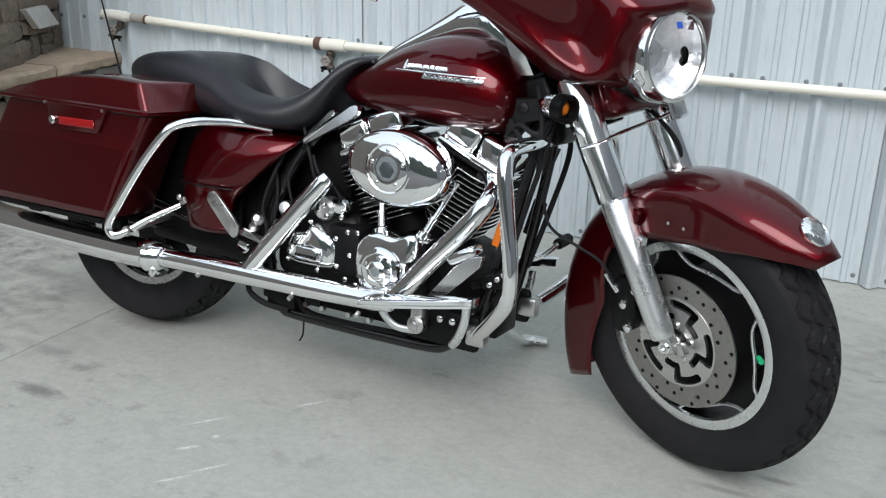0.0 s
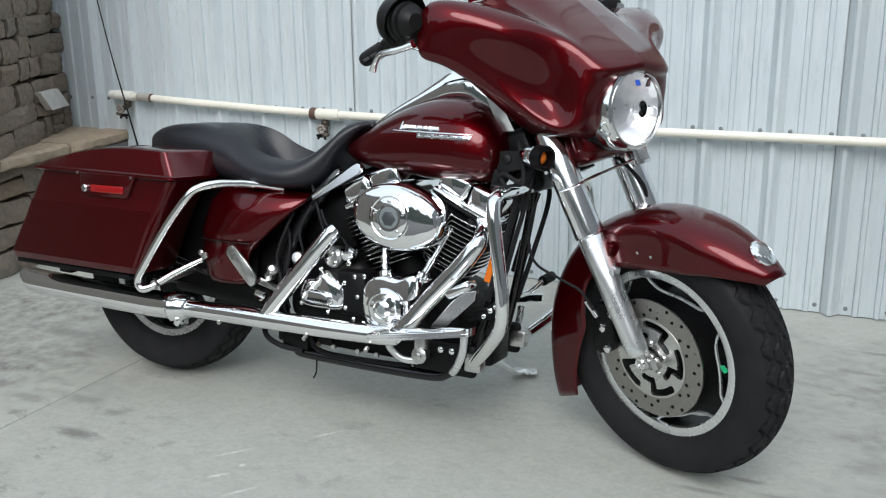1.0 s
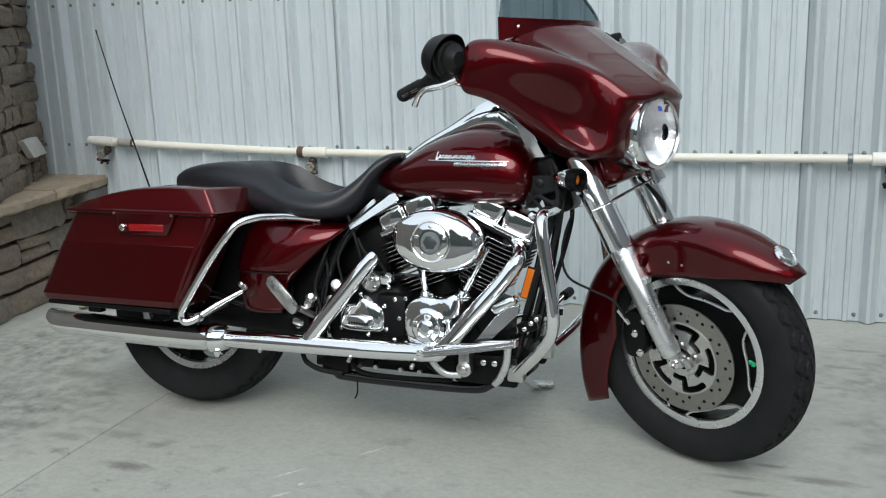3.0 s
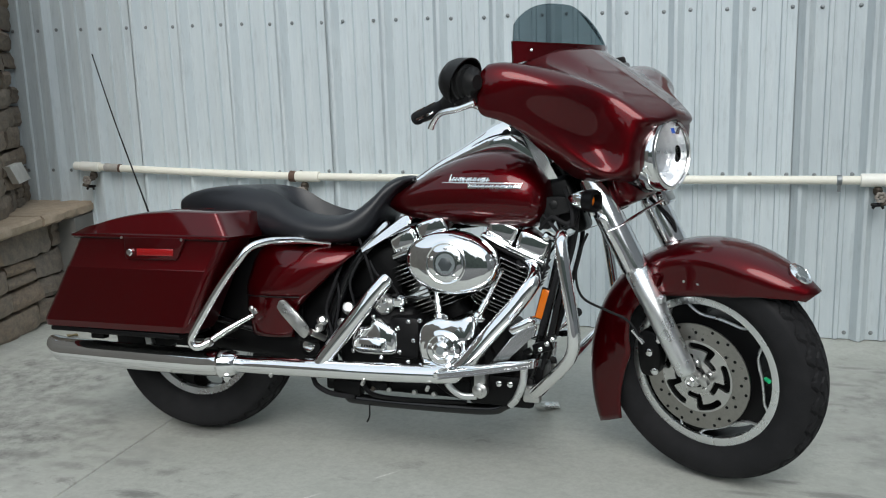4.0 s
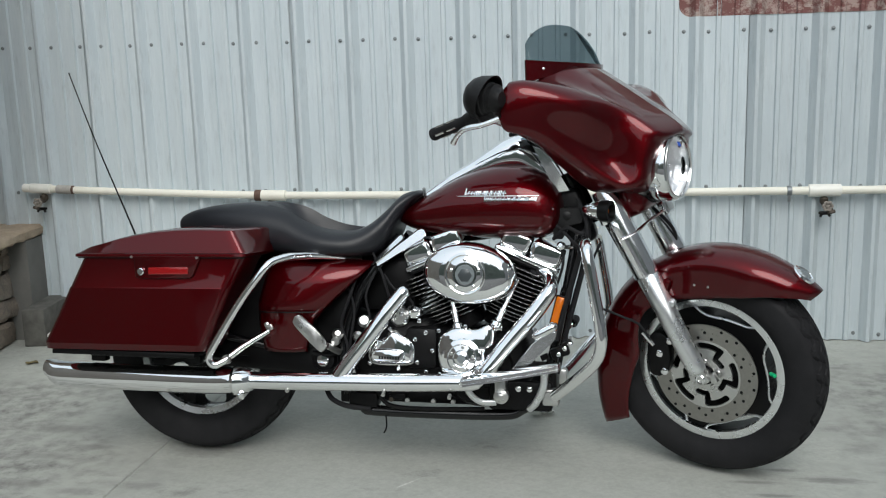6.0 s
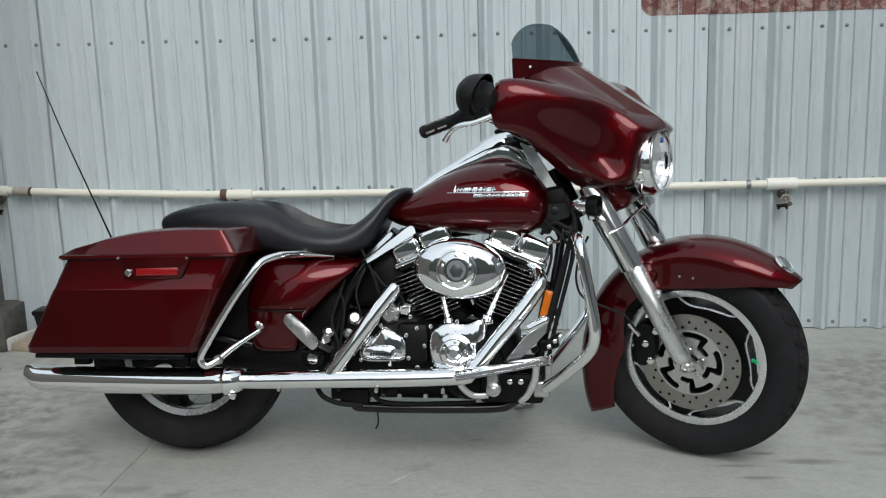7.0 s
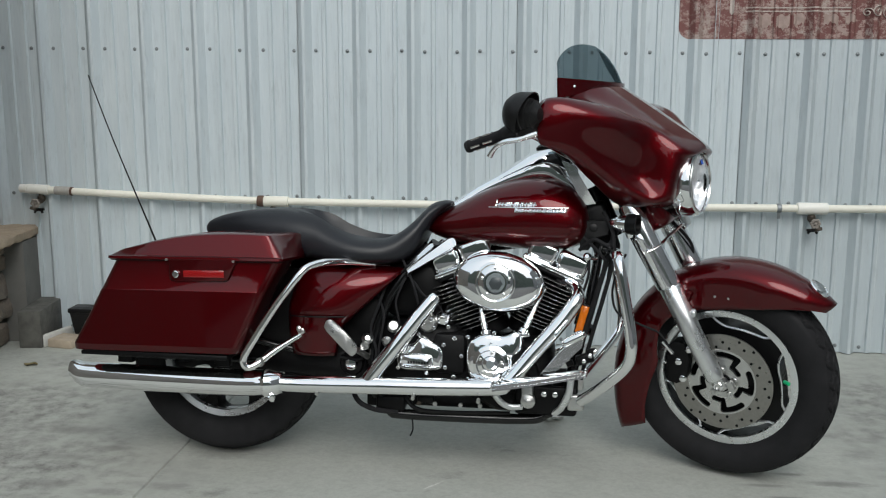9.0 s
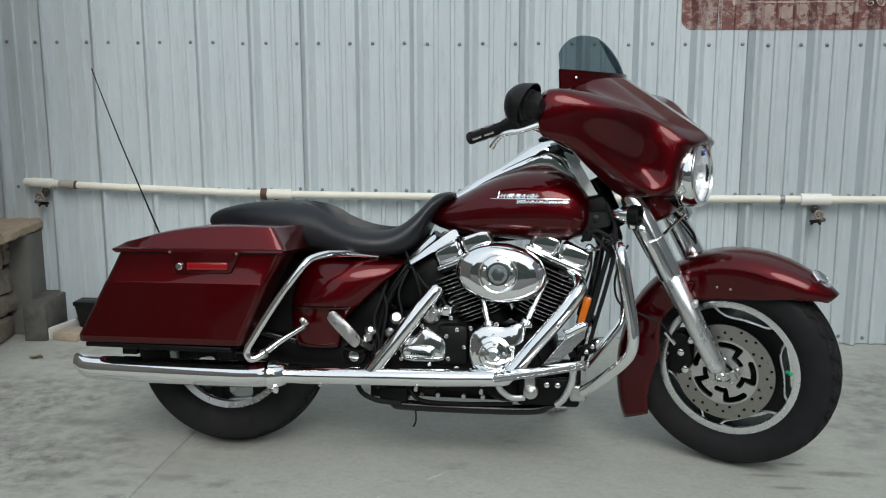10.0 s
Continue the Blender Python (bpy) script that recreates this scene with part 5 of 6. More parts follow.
def bag_lid():
    """Tall-sided lid with an arched upper edge and a front face that slants back towards its outer side."""
    loops = []
    for lift, xr, xf, yo, yi, back in ((0.0, -0.272, 0.292, 0.318, 0.140, 0.018), (0.004, -0.276, 0.298, 0.324, 0.138, 0.020), (0.011, -0.275, 0.298, 0.323, 0.138, 0.020), (0.014, -0.268, 0.296, 0.314, 0.140, 0.022), (1.0, -0.252, 0.288, 0.296, 0.146, 0.055), (1.05, -0.246, 0.284, 0.290, 0.150, 0.056), (1.10, -0.205, 0.268, 0.258, 0.165, 0.050)):
        r = 0.016
        corners = []
        for cx, cy, a0 in ((xf - r, yi + r, 270), (xf - r - back, yo - r, 0), (xr + r, yo - r, 90), (xr + r, yi + r, 180)):
            corners.append([(cx + r * math.cos(radians(a0 + 22.5 * k)), cy + r * math.sin(radians(a0 + 22.5 * k))) for k in range(5)])
        ring = []
        for k in range(4):
            ring += corners[k]
            (xa, ya), (xb, yb) = corners[k][-1], corners[(k + 1) % 4][0]
            n = 20 if k in (1, 3) else 3
            ring += [(xa + (xb - xa) * q / n, ya + (yb - ya) * q / n) for q in range(1, n)]
        row = []
        for x, y in ring:
            if lift < 0.5:
                z = 0.650 + lift + 0.010 * x
            else:
                z = float(np.interp(x, [e[0] for e in LID_EDGE], [e[1] for e in LID_EDGE])) + (lift - 1.0) * 0.06
            row.append((x, -y, z))
        loops.append(row)
    return loft(loops)


def saddlebag(s):
    def sd(shape):
        return shape if s < 0 else mirrored(shape)
    bag = part("saddlebag", sd(bag_body()), PAINT, bike, "dark red hard saddlebag", 18)
    part("lid", sd(bag_lid()), PAINT, bag, "dark red hinged lid", 32)
    part("seam_gasket", sd(loft([[(x, -y, 0.6475 + 0.01 * x + dz) for x, y in ((-0.265, 0.145), (0.27, 0.145), (0.27, 0.315), (-0.265, 0.315))] for dz in (0, 0.004)])), BLACK, bag)
    latch_out = [(-0.079, 0.655), (0.136, 0.658), (0.133, 0.646), (0.112, 0.596), (0.102, 0.590), (-0.066, 0.587), (-0.074, 0.592)]
    latch = part("latch_plate", sd(moved(plate(latch_out, -0.008, 0.014, 0, 0.006), pose(0, -0.317, 0))), PAINT, bag, "dark red latch cover")
    part("reflector", sd(moved(block((0.128, 0.006, 0.022), None, 0.003), pose(0.036, -0.327, 0.612, 0, -1, 0))), RED_LENS, latch, "red side reflector")
    part("lock", sd(lathe([(0.011, 0), (0.011, 0.006), (0.008, 0.009), (0.003, 0.009)], toward((-0.052, -0.325, 0.609), (0, -1, 0)), 18)), CHROME, latch, "chrome key lock")
    for x in (-0.082, 0.128):
        part("hinge_pin", sd(lathe([(0.004, 0), (0.004, 0.004)], toward((x, -0.325, 0.652), (0, -1, 0)), 8)), DULL_CHROME, latch)
    return bag


saddlebag(-1)
saddlebag(1)
for s in (-1, 1):
    guard = [(0.515, 0.125, 0.640), (0.470, 0.155, 0.648), (0.435, 0.185, 0.651), (0.412, 0.22, 0.652), (0.385, 0.265, 0.652), (0.350, 0.300, 0.640), (0.325, 0.318, 0.612), (0.26, 0.332, 0.522), (0.185, 0.342, 0.400), (0.166, 0.342, 0.360), (0.178, 0.338, 0.338), (0.205, 0.325, 0.348), (0.25, 0.285, 0.385), (0.31, 0.235, 0.425)]
    part("bag_guard", tube([(x, s * y, z) for x, y, z in guard], [0.0112] * 11 + [0.0100, 0.0090, 0.0075], 70, 14), CHROME, bike, "bent chrome saddlebag guard rail")
    part("guard_clamp", join(tube([(0.205, s * 0.15, 0.368), (0.205, s * 0.32, 0.350)], 0.008, seg=10), lathe([(0.014, 0), (0.014, 0.012)], toward((0.212, s * 0.315, 0.352), (0, s, 0)), 14)), DULL_CHROME, bike)
    part("rail_bracket", join(block((0.022, 0.010, 0.018), pose(0.310, s * 0.225, 0.434, 0, -30, 0), 0.004), lathe([(0.008, 0), (0.008, 0.006), (0.005, 0.008)], toward((0.304, s * 0.230, 0.444), (0, s, 0.2)), 12)), DULL_CHROME, bike)
    part("bag_bracket", join(block((0.47, 0.165, 0.014), pose(-0.13, s * 0.232, 0.357), 0.003), block((0.05, 0.03, 0.05), pose(-0.27, s * 0.20, 0.335), 0.004), block((0.05, 0.03, 0.05), pose(0.05, s * 0.20, 0.335), 0.004), block((0.30, 0.02, 0.018), pose(-0.12, s * 0.25, 0.345), 0.004)), BLACK, bike)

# ---- rear fender and side covers ----


def rear_fender():
    loops = []
    for a in np.linspace(8, 172, 40):
        sec = []
        for i in range(21):
            t = -1 + 2 * i / 20
            y = 0.104 * math.copysign(min(1, abs(t) * 1.25) ** 0.8, t)
            r = 0.372 - 0.03 * abs(t) ** 3 - (0.10 * max(0, abs(t) - 0.75) / 0.25)
            sec.append((r * math.cos(radians(a)), y, 0.322 + r * math.sin(radians(a))))
        loops.append(sec)
    return loft(loops, False, False)


rf = part("rear_fender", rear_fender(), PAINT, bike, "dark red rear fender")
sol = rf.modifiers.new("thickness", "SOLIDIFY")
sol.thickness = 0.003
tail_lamp = part("tail_lamp", body_of([(-0.40, 0.50, 0.54, 0.04, 0.5), (-0.37, 0.47, 0.57, 0.06, 0.5), (-0.33, 0.47, 0.57, 0.05, 0.5)], 12, 24), RED_LENS, bike, "red tail lamp")


def side_cover(s):
    """Bulged panel below the seat with a flat lower door."""
    us, vs = np.linspace(0, 1, 22), np.linspace(0, 1, 18)
    loops = []
    for v in vs:
        row = []
        for u in us:
            front = float(np.interp(v, [0, 0.35, 0.75, 1], [0.402, 0.428, 0.545, 0.614]))
            back = float(np.interp(v, [0, 0.3, 0.55, 1], [0.262, 0.250, 0.252, 0.285]))
            z = float(np.interp(v, [0, 1], [0.350, 0.628])) + (0.012 * math.sin(u * 3.1) * (v > 0.9))
            x = back + (front - back) * u
            bulge = max(0.0, math.sin((0.06 + 0.88 * u) * math.pi)) ** 0.32
            step = 1 / (1 + math.exp(-(v - 0.46) * 60))
            y = 0.112 + 0.062 * bulge + 0.014 * step * bulge - 0.055 * max(0.0, (v - 0.80) / 0.20) ** 2 + 0.012 * math.sin(min(1, v * 1.2) * math.pi)
            row.append((x, s * y, z))
        loops.append(row)
    return loft(loops, False, False)


for s in (-1, 1):
    sc = part("side_cover", side_cover(s), PAINT, bike, "dark red side cover under the seat", 50)
    sol = sc.modifiers.new("thickness", "SOLIDIFY")
    sol.thickness = 0.004
    part("cover_seam", tube([(0.258, s * 0.176, 0.476), (0.285, s * 0.192, 0.476), (0.34, s * 0.1985, 0.477), (0.40, s * 0.1955, 0.478), (0.438, s * 0.184, 0.478)], 0.0022, 20, 6), BLACK, sc)
    # chrome strut below the nose of the seat
    for x0, z0, x1, z1, w in ((0.622, 0.622, 0.768, 0.722, 0.018), (0.602, 0.618, 0.700, 0.708, 0.009)):
        d = Vector((x1 - x0, z1 - z0)).normalized()
        blade = []
        for k, g in ((0.0, 0.4), (0.15, 0.55), (0.6, 0.8), (0.9, 1.0), (0.97, 0.8), (1.0, 0.4)):
            c = Vector((x0 + (x1 - x0) * k, z0 + (z1 - z0) * k))
            ring = []
            for e, y in ((-1, 0.136), (-0.8, 0.142), (0.8, 0.134), (1, 0.126), (0.8, 0.118), (-0.8, 0.124)):
                q = c + Vector((-d.y, d.x)) * w * g * e
                ring.append((q.x, s * (y - 0.012 * k), q.y))
            blade.append(ring)
        part("seat_strut", loft(blade), SATIN_CHROME, bike, "chrome frame cover below the seat", 30)

# ---- frame ----
frame_tubes = []
for s in (-1, 1):
    frame_tubes += [tube([(1.225, s * 0.035, 0.80), (1.20, s * 0.06, 0.62), (1.150, s * 0.085, 0.36), (1.11, s * 0.10, 0.235), (1.06, s * 0.115, 0.190), (0.98, s * 0.12, 0.171), (0.62, s * 0.125, 0.169), (0.575, s * 0.125, 0.185), (0.53, s * 0.125, 0.26)], [0.013, 0.013, 0.016, 0.0165, 0.0165], 60, 12),
                    tube([(0.53, s * 0.125, 0.22), (0.51, s * 0.12, 0.36), (0.545, s * 0.11, 0.50), (0.60, s * 0.10, 0.60), (0.68, s * 0.07, 0.70)], 0.019, 40, 12),
                    tube([(0.42, s * 0.10, 0.33), (0.20, s * 0.105, 0.325), (0.0, s * 0.11, 0.322)], 0.020, 16, 12),
                    tube([(0.40, s * 0.11, 0.345), (0.25, s * 0.12, 0.36), (0.05, s * 0.13, 0.40), (-0.25, s * 0.13, 0.42)], 0.013, 16, 10)]
frame_tubes.append(tube([(1.225, 0, 0.83), (1.0, 0, 0.73), (0.75, 0, 0.69), (0.55, 0, 0.60)], 0.026, 24, 14))
frame_tubes.append(lathe([(0.036, 0), (0.036, 0.17)], toward((1.255, 0, 0.74), (-0.438, 0, 0.899)), 20))
part("bike_frame", join(*frame_tubes), GLOSS_BLACK, bike, "black tubular frame")
for s in (-1, 1):
    part("inner_panel", block((0.30, 0.02, 0.27), pose(0.27, s * 0.112, 0.485), 0.008), BLACK, bike)
part("belt_guard", block((0.40, 0.05, 0.10), pose(0.30, -0.10, 0.325, 0, 3, 0), 0.02), BLACK, bike)
part("battery_tray", join(block((0.24, 0.20, 0.22), pose(0.42, 0, 0.43), 0.02), block((0.19, 0.18, 0.18), pose(0.635, 0.02, 0.555), 0.03)), BLACK, bike)
part("swingarm_mount", lathe([(0.040, 0), (0.040, 0.05), (0.034, 0.062), (0.024, 0.064)], toward((0.448, -0.075, 0.325), (0, -1, 0)), 30), BLACK, bike, "black rubber swingarm mount")
part("pivot_cap", lathe([(0.020, 0), (0.020, 0.004), (0.016, 0.009), (0.004, 0.011)], toward((0.448, -0.141, 0.325), (0, -1, 0)), 26), CHROME, bike, "chrome pivot cap")

# passenger footboard, folded up
def passenger_board(s):
    out = [(0.0, 0.0), (0.018, 0.012), (0.100, 0.014), (0.128, 0.004), (0.134, -0.014), (0.118, -0.026), (0.02, -0.026), (0.002, -0.014)]
    out = [(v.x, v.y) for v in spline([(a, b, 0) for a, b in out], 40, True)]
    board = part("passenger_footboard", moved(plate(out, -0.006, 0.002, 0, 0.002) if s < 0 else mirrored(plate(out, -0.006, 0.002, 0, 0.002)), pose(0.388, s * 0.205, 0.470) @ pose(0, 0, 0, 0, 45, 0)), DULL_CHROME, bike, "folded silver passenger footboard")
    part("hinge", join(tube([(0.478, s * 0.19, 0.378), (0.50, s * 0.14, 0.350)], 0.010, seg=12), lathe([(0.013, 0), (0.013, 0.016)], toward((0.497, s * 0.155, 0.388), (0, s, 0)), 16), lathe([(0.015, 0), (0.018, 0.01), (0.008, 0.02)], toward((0.500, s * 0.150, 0.405), (0.3, s, 0.5)), 14)), DULL_CHROME, board)
    part("bracket", tube([(0.50, s * 0.14, 0.36), (0.47, s * 0.145, 0.34), (0.415, s * 0.14, 0.345)], 0.008, 10, 8), BLACK, board)


passenger_board(-1)
passenger_board(1)

# ---- engine ----
CRANK = Vector((0.932, 0, 0.305))
engine = part("crankcase", join(block((0.36, 0.24, 0.20), pose(0.90, 0.0, 0.325), 0.05, 3), block((0.16, 0.30, 0.16), pose(0.925, -0.01, 0.33), 0.04, 3), lathe([(0.10, -0.13), (0.115, -0.10), (0.115, 0.10), (0.10, 0.13)], Matrix.Translation(CRANK) @ Matrix.Rotation(radians(90), 4, "X"), 40)), ENGINE_BLACK, bike, "black engine crankcase")
gearbox = part("gearbox", join(block((0.26, 0.25, 0.20), pose(0.66, 0.0, 0.36), 0.04, 3), block((0.10, 0.29, 0.13), pose(0.76, -0.005, 0.37), 0.02, 2)), ENGINE_BLACK, bike, "black gearbox")
part("oil_pan", join(block((0.40, 0.20, 0.042), pose(0.80, 0, 0.212), 0.012), block((0.10, 0.16, 0.05), pose(0.545, -0.04, 0.214), 0.008)), ENGINE_BLACK, bike)


def fin_outline(n=44):
    out = []
    for k in range(n):
        t = 2 * math.pi * k / n
        c, s = math.cos(t), math.sin(t)
        out.append((math.copysign(abs(c) ** 0.7, c), math.copysign(abs(s) ** 0.7, s)))
    return out


FIN = fin_outline()
fin_mesh = mesh_of("fin", loft([[(u * 0.084 * g, v * 0.096 * g, z) for u, v in FIN] for z, g in ((-0.0020, 0.975), (-0.0008, 1.0), (0.0008, 1.0), (0.0020, 0.975))]), simple("cast_fin_metal", (0.84, 0.84, 0.84), 0.18, 0.95, 0.10, 90))
fin_mesh.materials.append(ENGINE_BLACK)
for face in fin_mesh.polygons:
    face.material_index = 1 if abs(face.normal.z) > 0.95 else 0
for lean, nm in ((-22.5, "rear"), (22.5, "front")):
    tilt = Matrix.Translation(CRANK) @ pose(0, 0, 0, 0, lean, 0) @ pose(0, 0, 0.008)
    barrel = part("cylinder", moved(lathe([(0.060, 0.12), (0.062, 0.14), (0.062, 0.33)], None, 36), tilt), ENGINE_BLACK, bike, "black finned engine cylinder")
    for k in range(13):
        big = 0.86 if k < 2 else (1.0 if k < 8 else 1.26)
        back = 0.020 if lean < 0 else 0.0
        repeat("fin", fin_mesh, barrel, tilt @ pose(-back, 0, 0.165 + 0.0130 * k) @ Matrix.Diagonal((big * (1 + 5 * back), 1.16 if k > 1 else 1.0, 1, 1)))
    head = part("cylinder_head", moved(join(block((0.185, 0.180, 0.012), pose(0, 0, 0.338), 0.005), block((0.155, 0.165, 0.03), pose(0, 0, 0.350), 0.008)), tilt), ENGINE_BLACK, bike, "black cylinder head")
    rocker = part("rocker_box", moved(join(block((0.204, 0.190, 0.018), pose(0, 0, 0.353), 0.006, 3)), tilt), CHROME, bike, "chrome rocker cover")
    for dx, w in ((-0.050, 0.090), (0.049, 0.098)):
        part("rocker_top", moved(block((w, 0.188, 0.062), pose(dx, 0.0, 0.390), 0.014, 4), tilt), CHROME, rocker)
    for dx in (-0.084, -0.014, 0.012, 0.084):
        part("bolt", moved(lathe([(0.0075, 0), (0.0075, 0.008), (0.004, 0.010)], toward((dx, -0.088, 0.364), (0, -0.1, 1)), 10), tilt), CHROME, rocker)
    part("spark_plug_cap", moved(tube([(0.03, -0.075, 0.325), (0.04, -0.105, 0.318)], [0.010, 0.007], seg=10), tilt), RUBBER, head)
for x0, z0, x1, z1, y in ((0.872, 0.440, 0.838, 0.560, -0.128), (0.988, 0.450, 1.045, 0.580, -0.128)):
    a, b = Vector((x0, y - 0.02, z0)), Vector((x1, y + 0.02, z1))
    d = (b - a).normalized()
    rod = part("pushrod_tube", tube([a, a + d * 0.04, a + d * 0.041, a + d * 0.05, a + d * 0.051, b - d * 0.02, b], [0.0105, 0.0105, 0.013, 0.013, 0.008, 0.0075, 0.010], seg=14), CHROME, bike, "chrome pushrod tube")
    part("base_collar", join(lathe([(0.018, 0), (0.018, 0.012), (0.012, 0.018)], toward(a - d * 0.006, d), 16), block((0.036, 0.03, 0.014), Matrix.Translation(a + Vector((0, 0.006, -0.010))), 0.004)), CHROME, rod)
# cam cover
cam_out = [(v.x, v.y) for v in spline([(0.815, 0.352, 0), (0.822, 0.410, 0), (0.868, 0.440, 0), (0.925, 0.438, 0), (0.965, 0.452, 0), (0.985, 0.440, 0), (0.985, 0.395, 0), (0.962, 0.375, 0), (0.958, 0.330, 0), (0.925, 0.290, 0), (0.870, 0.282, 0), (0.828, 0.306, 0)], 60, True)]
cam_cover = part("cam_cover", moved(plate(cam_out, -0.178, -0.135, 0.003, 0.010), pose(0, 0, 0)), CHROME, bike, "chrome cam chest cover")
CC = Vector((0.892, -0.184, 0.353))
part("timer_cover", lathe([(0.056, -0.004), (0.054, 0.006), (0.045, 0.009), (0.043, 0.007), (0.040, 0.012), (0.026, 0.015), (0.024, 0.013), (0.020, 0.017), (0.004, 0.019)], toward(CC, (0, -1, 0)), 44), CHROME, cam_cover, "round stepped chrome cover")
for k in range(5):
    a = 2 * math.pi * k / 5 + 0.2
    part("bolt", lathe([(0.005, 0), (0.005, 0.003), (0.002, 0.004)], toward(CC + Vector((0.034 * math.cos(a), -0.012, 0.034 * math.sin(a))), (0, -1, 0)), 10), DULL_CHROME, cam_cover)
part("emblem", lathe([(0.013, 0), (0.011, 0.002), (0.002, 0.002)], toward(CC + Vector((0, -0.018, 0)), (0, -1, 0)), 20), GREY_BADGE, cam_cover)
for x, z in ((0.822, 0.300), (0.820, 0.430), (0.975, 0.410), (0.945, 0.300), (0.90, 0.445), (0.80, 0.37)):
    part("bolt", lathe([(0.0062, 0), (0.0062, 0.004), (0.004, 0.006)], toward((x, -0.172, z), (0, -1, 0)), 12), CHROME, cam_cover)
# gearbox end cover
tr_out = [(v.x, v.y) for v in spline([(0.592, 0.352, 0), (0.610, 0.392, 0), (0.645, 0.402, 0), (0.668, 0.424, 0), (0.700, 0.412, 0), (0.738, 0.385, 0), (0.742, 0.340, 0), (0.728, 0.318, 0), (0.66, 0.312, 0), (0.605, 0.318, 0)], 60, True)]
tr = part("gearbox_cover", plate(tr_out, -0.160, -0.12, 0.004, 0.012), CHROME, bike, "chrome gearbox side cover")
part("rib", moved(plate([(v.x, v.y) for v in spline([(0.605, 0.352, 0), (0.625, 0.368, 0), (0.70, 0.366, 0), (0.712, 0.345, 0), (0.70, 0.330, 0), (0.62, 0.330, 0)], 36, True)], -0.170, -0.158, 0.002, 0.006), pose(0, 0, 0)), CHROME, tr)
for k in range(8):
    part("mark", block((0.005, 0.002, 0.008), pose(0.636 + 0.0085 * k, -0.1705, 0.343)), BLACK, tr)
for x, z in ((0.600, 0.322), (0.664, 0.428), (0.742, 0.398), (0.748, 0.328), (0.69, 0.308), (0.71, 0.45), (0.755, 0.455), (0.775, 0.30), (0.775, 0.42), (0.70, 0.476)):
    part("bolt", lathe([(0.0066, 0), (0.0066, 0.004), (0.004, 0.006)], toward((x, -0.148, z), (0, -1, 0)), 12), CHROME, tr)
part("oil_filler", join(lathe([(0.024, 0), (0.026, 0.012), (0.022, 0.024), (0.006, 0.028)], toward((0.735, -0.12, 0.468), (0.1, -0.3, 1)), 20)), CHROME, bike, "chrome oil filler cap")
part("starter_cover", join(lathe([(0.03, 0), (0.03, 0.03), (0.022, 0.04), (0.004, 0.042)], toward((0.688, -0.10, 0.462), (0, -1, 0)), 22)), DULL_CHROME, bike)
part("horn_relay", join(lathe([(0.016, 0), (0.02, 0.01), (0.014, 0.024), (0.004, 0.026)], toward((0.580, -0.135, 0.445), (0.2, -1, 0.4)), 18), lathe([(0.014, 0), (0.016, 0.01), (0.008, 0.018)], toward((0.562, -0.140, 0.402), (0, -1, 0)), 16)), DULL_CHROME, bike)
# air cleaner
AC = Vector((0.908, 0, 0.598))


def oval(y, g, twist=5):
    lp = []
    for k in range(72):
        t = 2 * math.pi * k / 72
        c, s = math.cos(t), math.sin(t)
        u, v = 0.140 * g * math.copysign(abs(c) ** 1.04, c), 0.092 * g * math.copysign(abs(s) ** 0.96, s)
        lp.append((AC.x + u * math.cos(radians(twist)) + v * math.sin(radians(twist)), y, AC.z - u * math.sin(radians(twist)) + v * math.cos(radians(twist))))
    return lp


part("air_cleaner_backplate", loft([oval(-0.095, 0.90), oval(-0.100, 0.95), oval(-0.120, 0.96)]), BLACK, bike)
air = part("air_cleaner", loft([oval(-0.108, 0.985), oval(-0.112, 1.0), oval(-0.150, 1.0), oval(-0.166, 0.965), oval(-0.176, 0.90), oval(-0.184, 0.78), oval(-0.188, 0.60), oval(-0.190, 0.40)]), CHROME, bike, "oval chrome air cleaner cover", 60)
ring_c = AC + Vector((-0.006, -0.184, 0.003))
part("cover_ring", lathe([(0.066, -0.006), (0.064, 0.004), (0.058, 0.007), (0.054, 0.005), (0.050, 0.009), (0.036, 0.011), (0.034, 0.008), (0.031, 0.008), (0.004, 0.009)], toward(ring_c, (0, -1, 0)), 56), CHROME, air, "stepped chrome centre ring")
part("emblem", join(lathe([(0.029, 0.0), (0.028, 0.002), (0.002, 0.003)], toward(ring_c + Vector((0, -0.009, 0)), (0, -1, 0)), 32)), GREY_BADGE, air, "round grey enamel emblem")
part("emblem_bar", lathe([(0.021, 0), (0.019, 0.0012)], toward(ring_c + Vector((0, -0.0115, -0.002)), (0, -1, 0)), 6), simple("dark_enamel", (0.06, 0.07, 0.075), 0.3, 0.2), air)
for k in range(5):
    a = 2 * math.pi * k / 5 + math.pi / 2
    part("bolt", lathe([(0.0052, 0), (0.0052, 0.003), (0.002, 0.0045)], toward(ring_c + Vector((0.043 * math.cos(a), -0.008, 0.043 * math.sin(a))), (0, -1, 0)), 10), CHROME, air)

# ---- exhaust ----
MUFFLER = [(-0.450, -0.212, 0.2825, 0.0272), (-0.440, -0.212, 0.2795, 0.0310), (-0.430, -0.212, 0.2735, 0.0365), (-0.415, -0.212, 0.2675, 0.0395), (-0.390, -0.212, 0.2645, 0.0407), (-0.20, -0.214, 0.2630, 0.0414), (0.0, -0.217, 0.2630, 0.0416), (0.12, -0.219, 0.2640, 0.0412), (0.165, -0.221, 0.2660, 0.0402), (0.19, -0.223, 0.2680, 0.0388), (0.196, -0.2235, 0.2685, 0.0370)]


def muffler_shape():
    return loft([[(x, y + r * math.cos(a), z + r * math.sin(a)) for a in (2 * math.pi * k / 44 for k in range(44))] for x, y, z, r in MUFFLER])


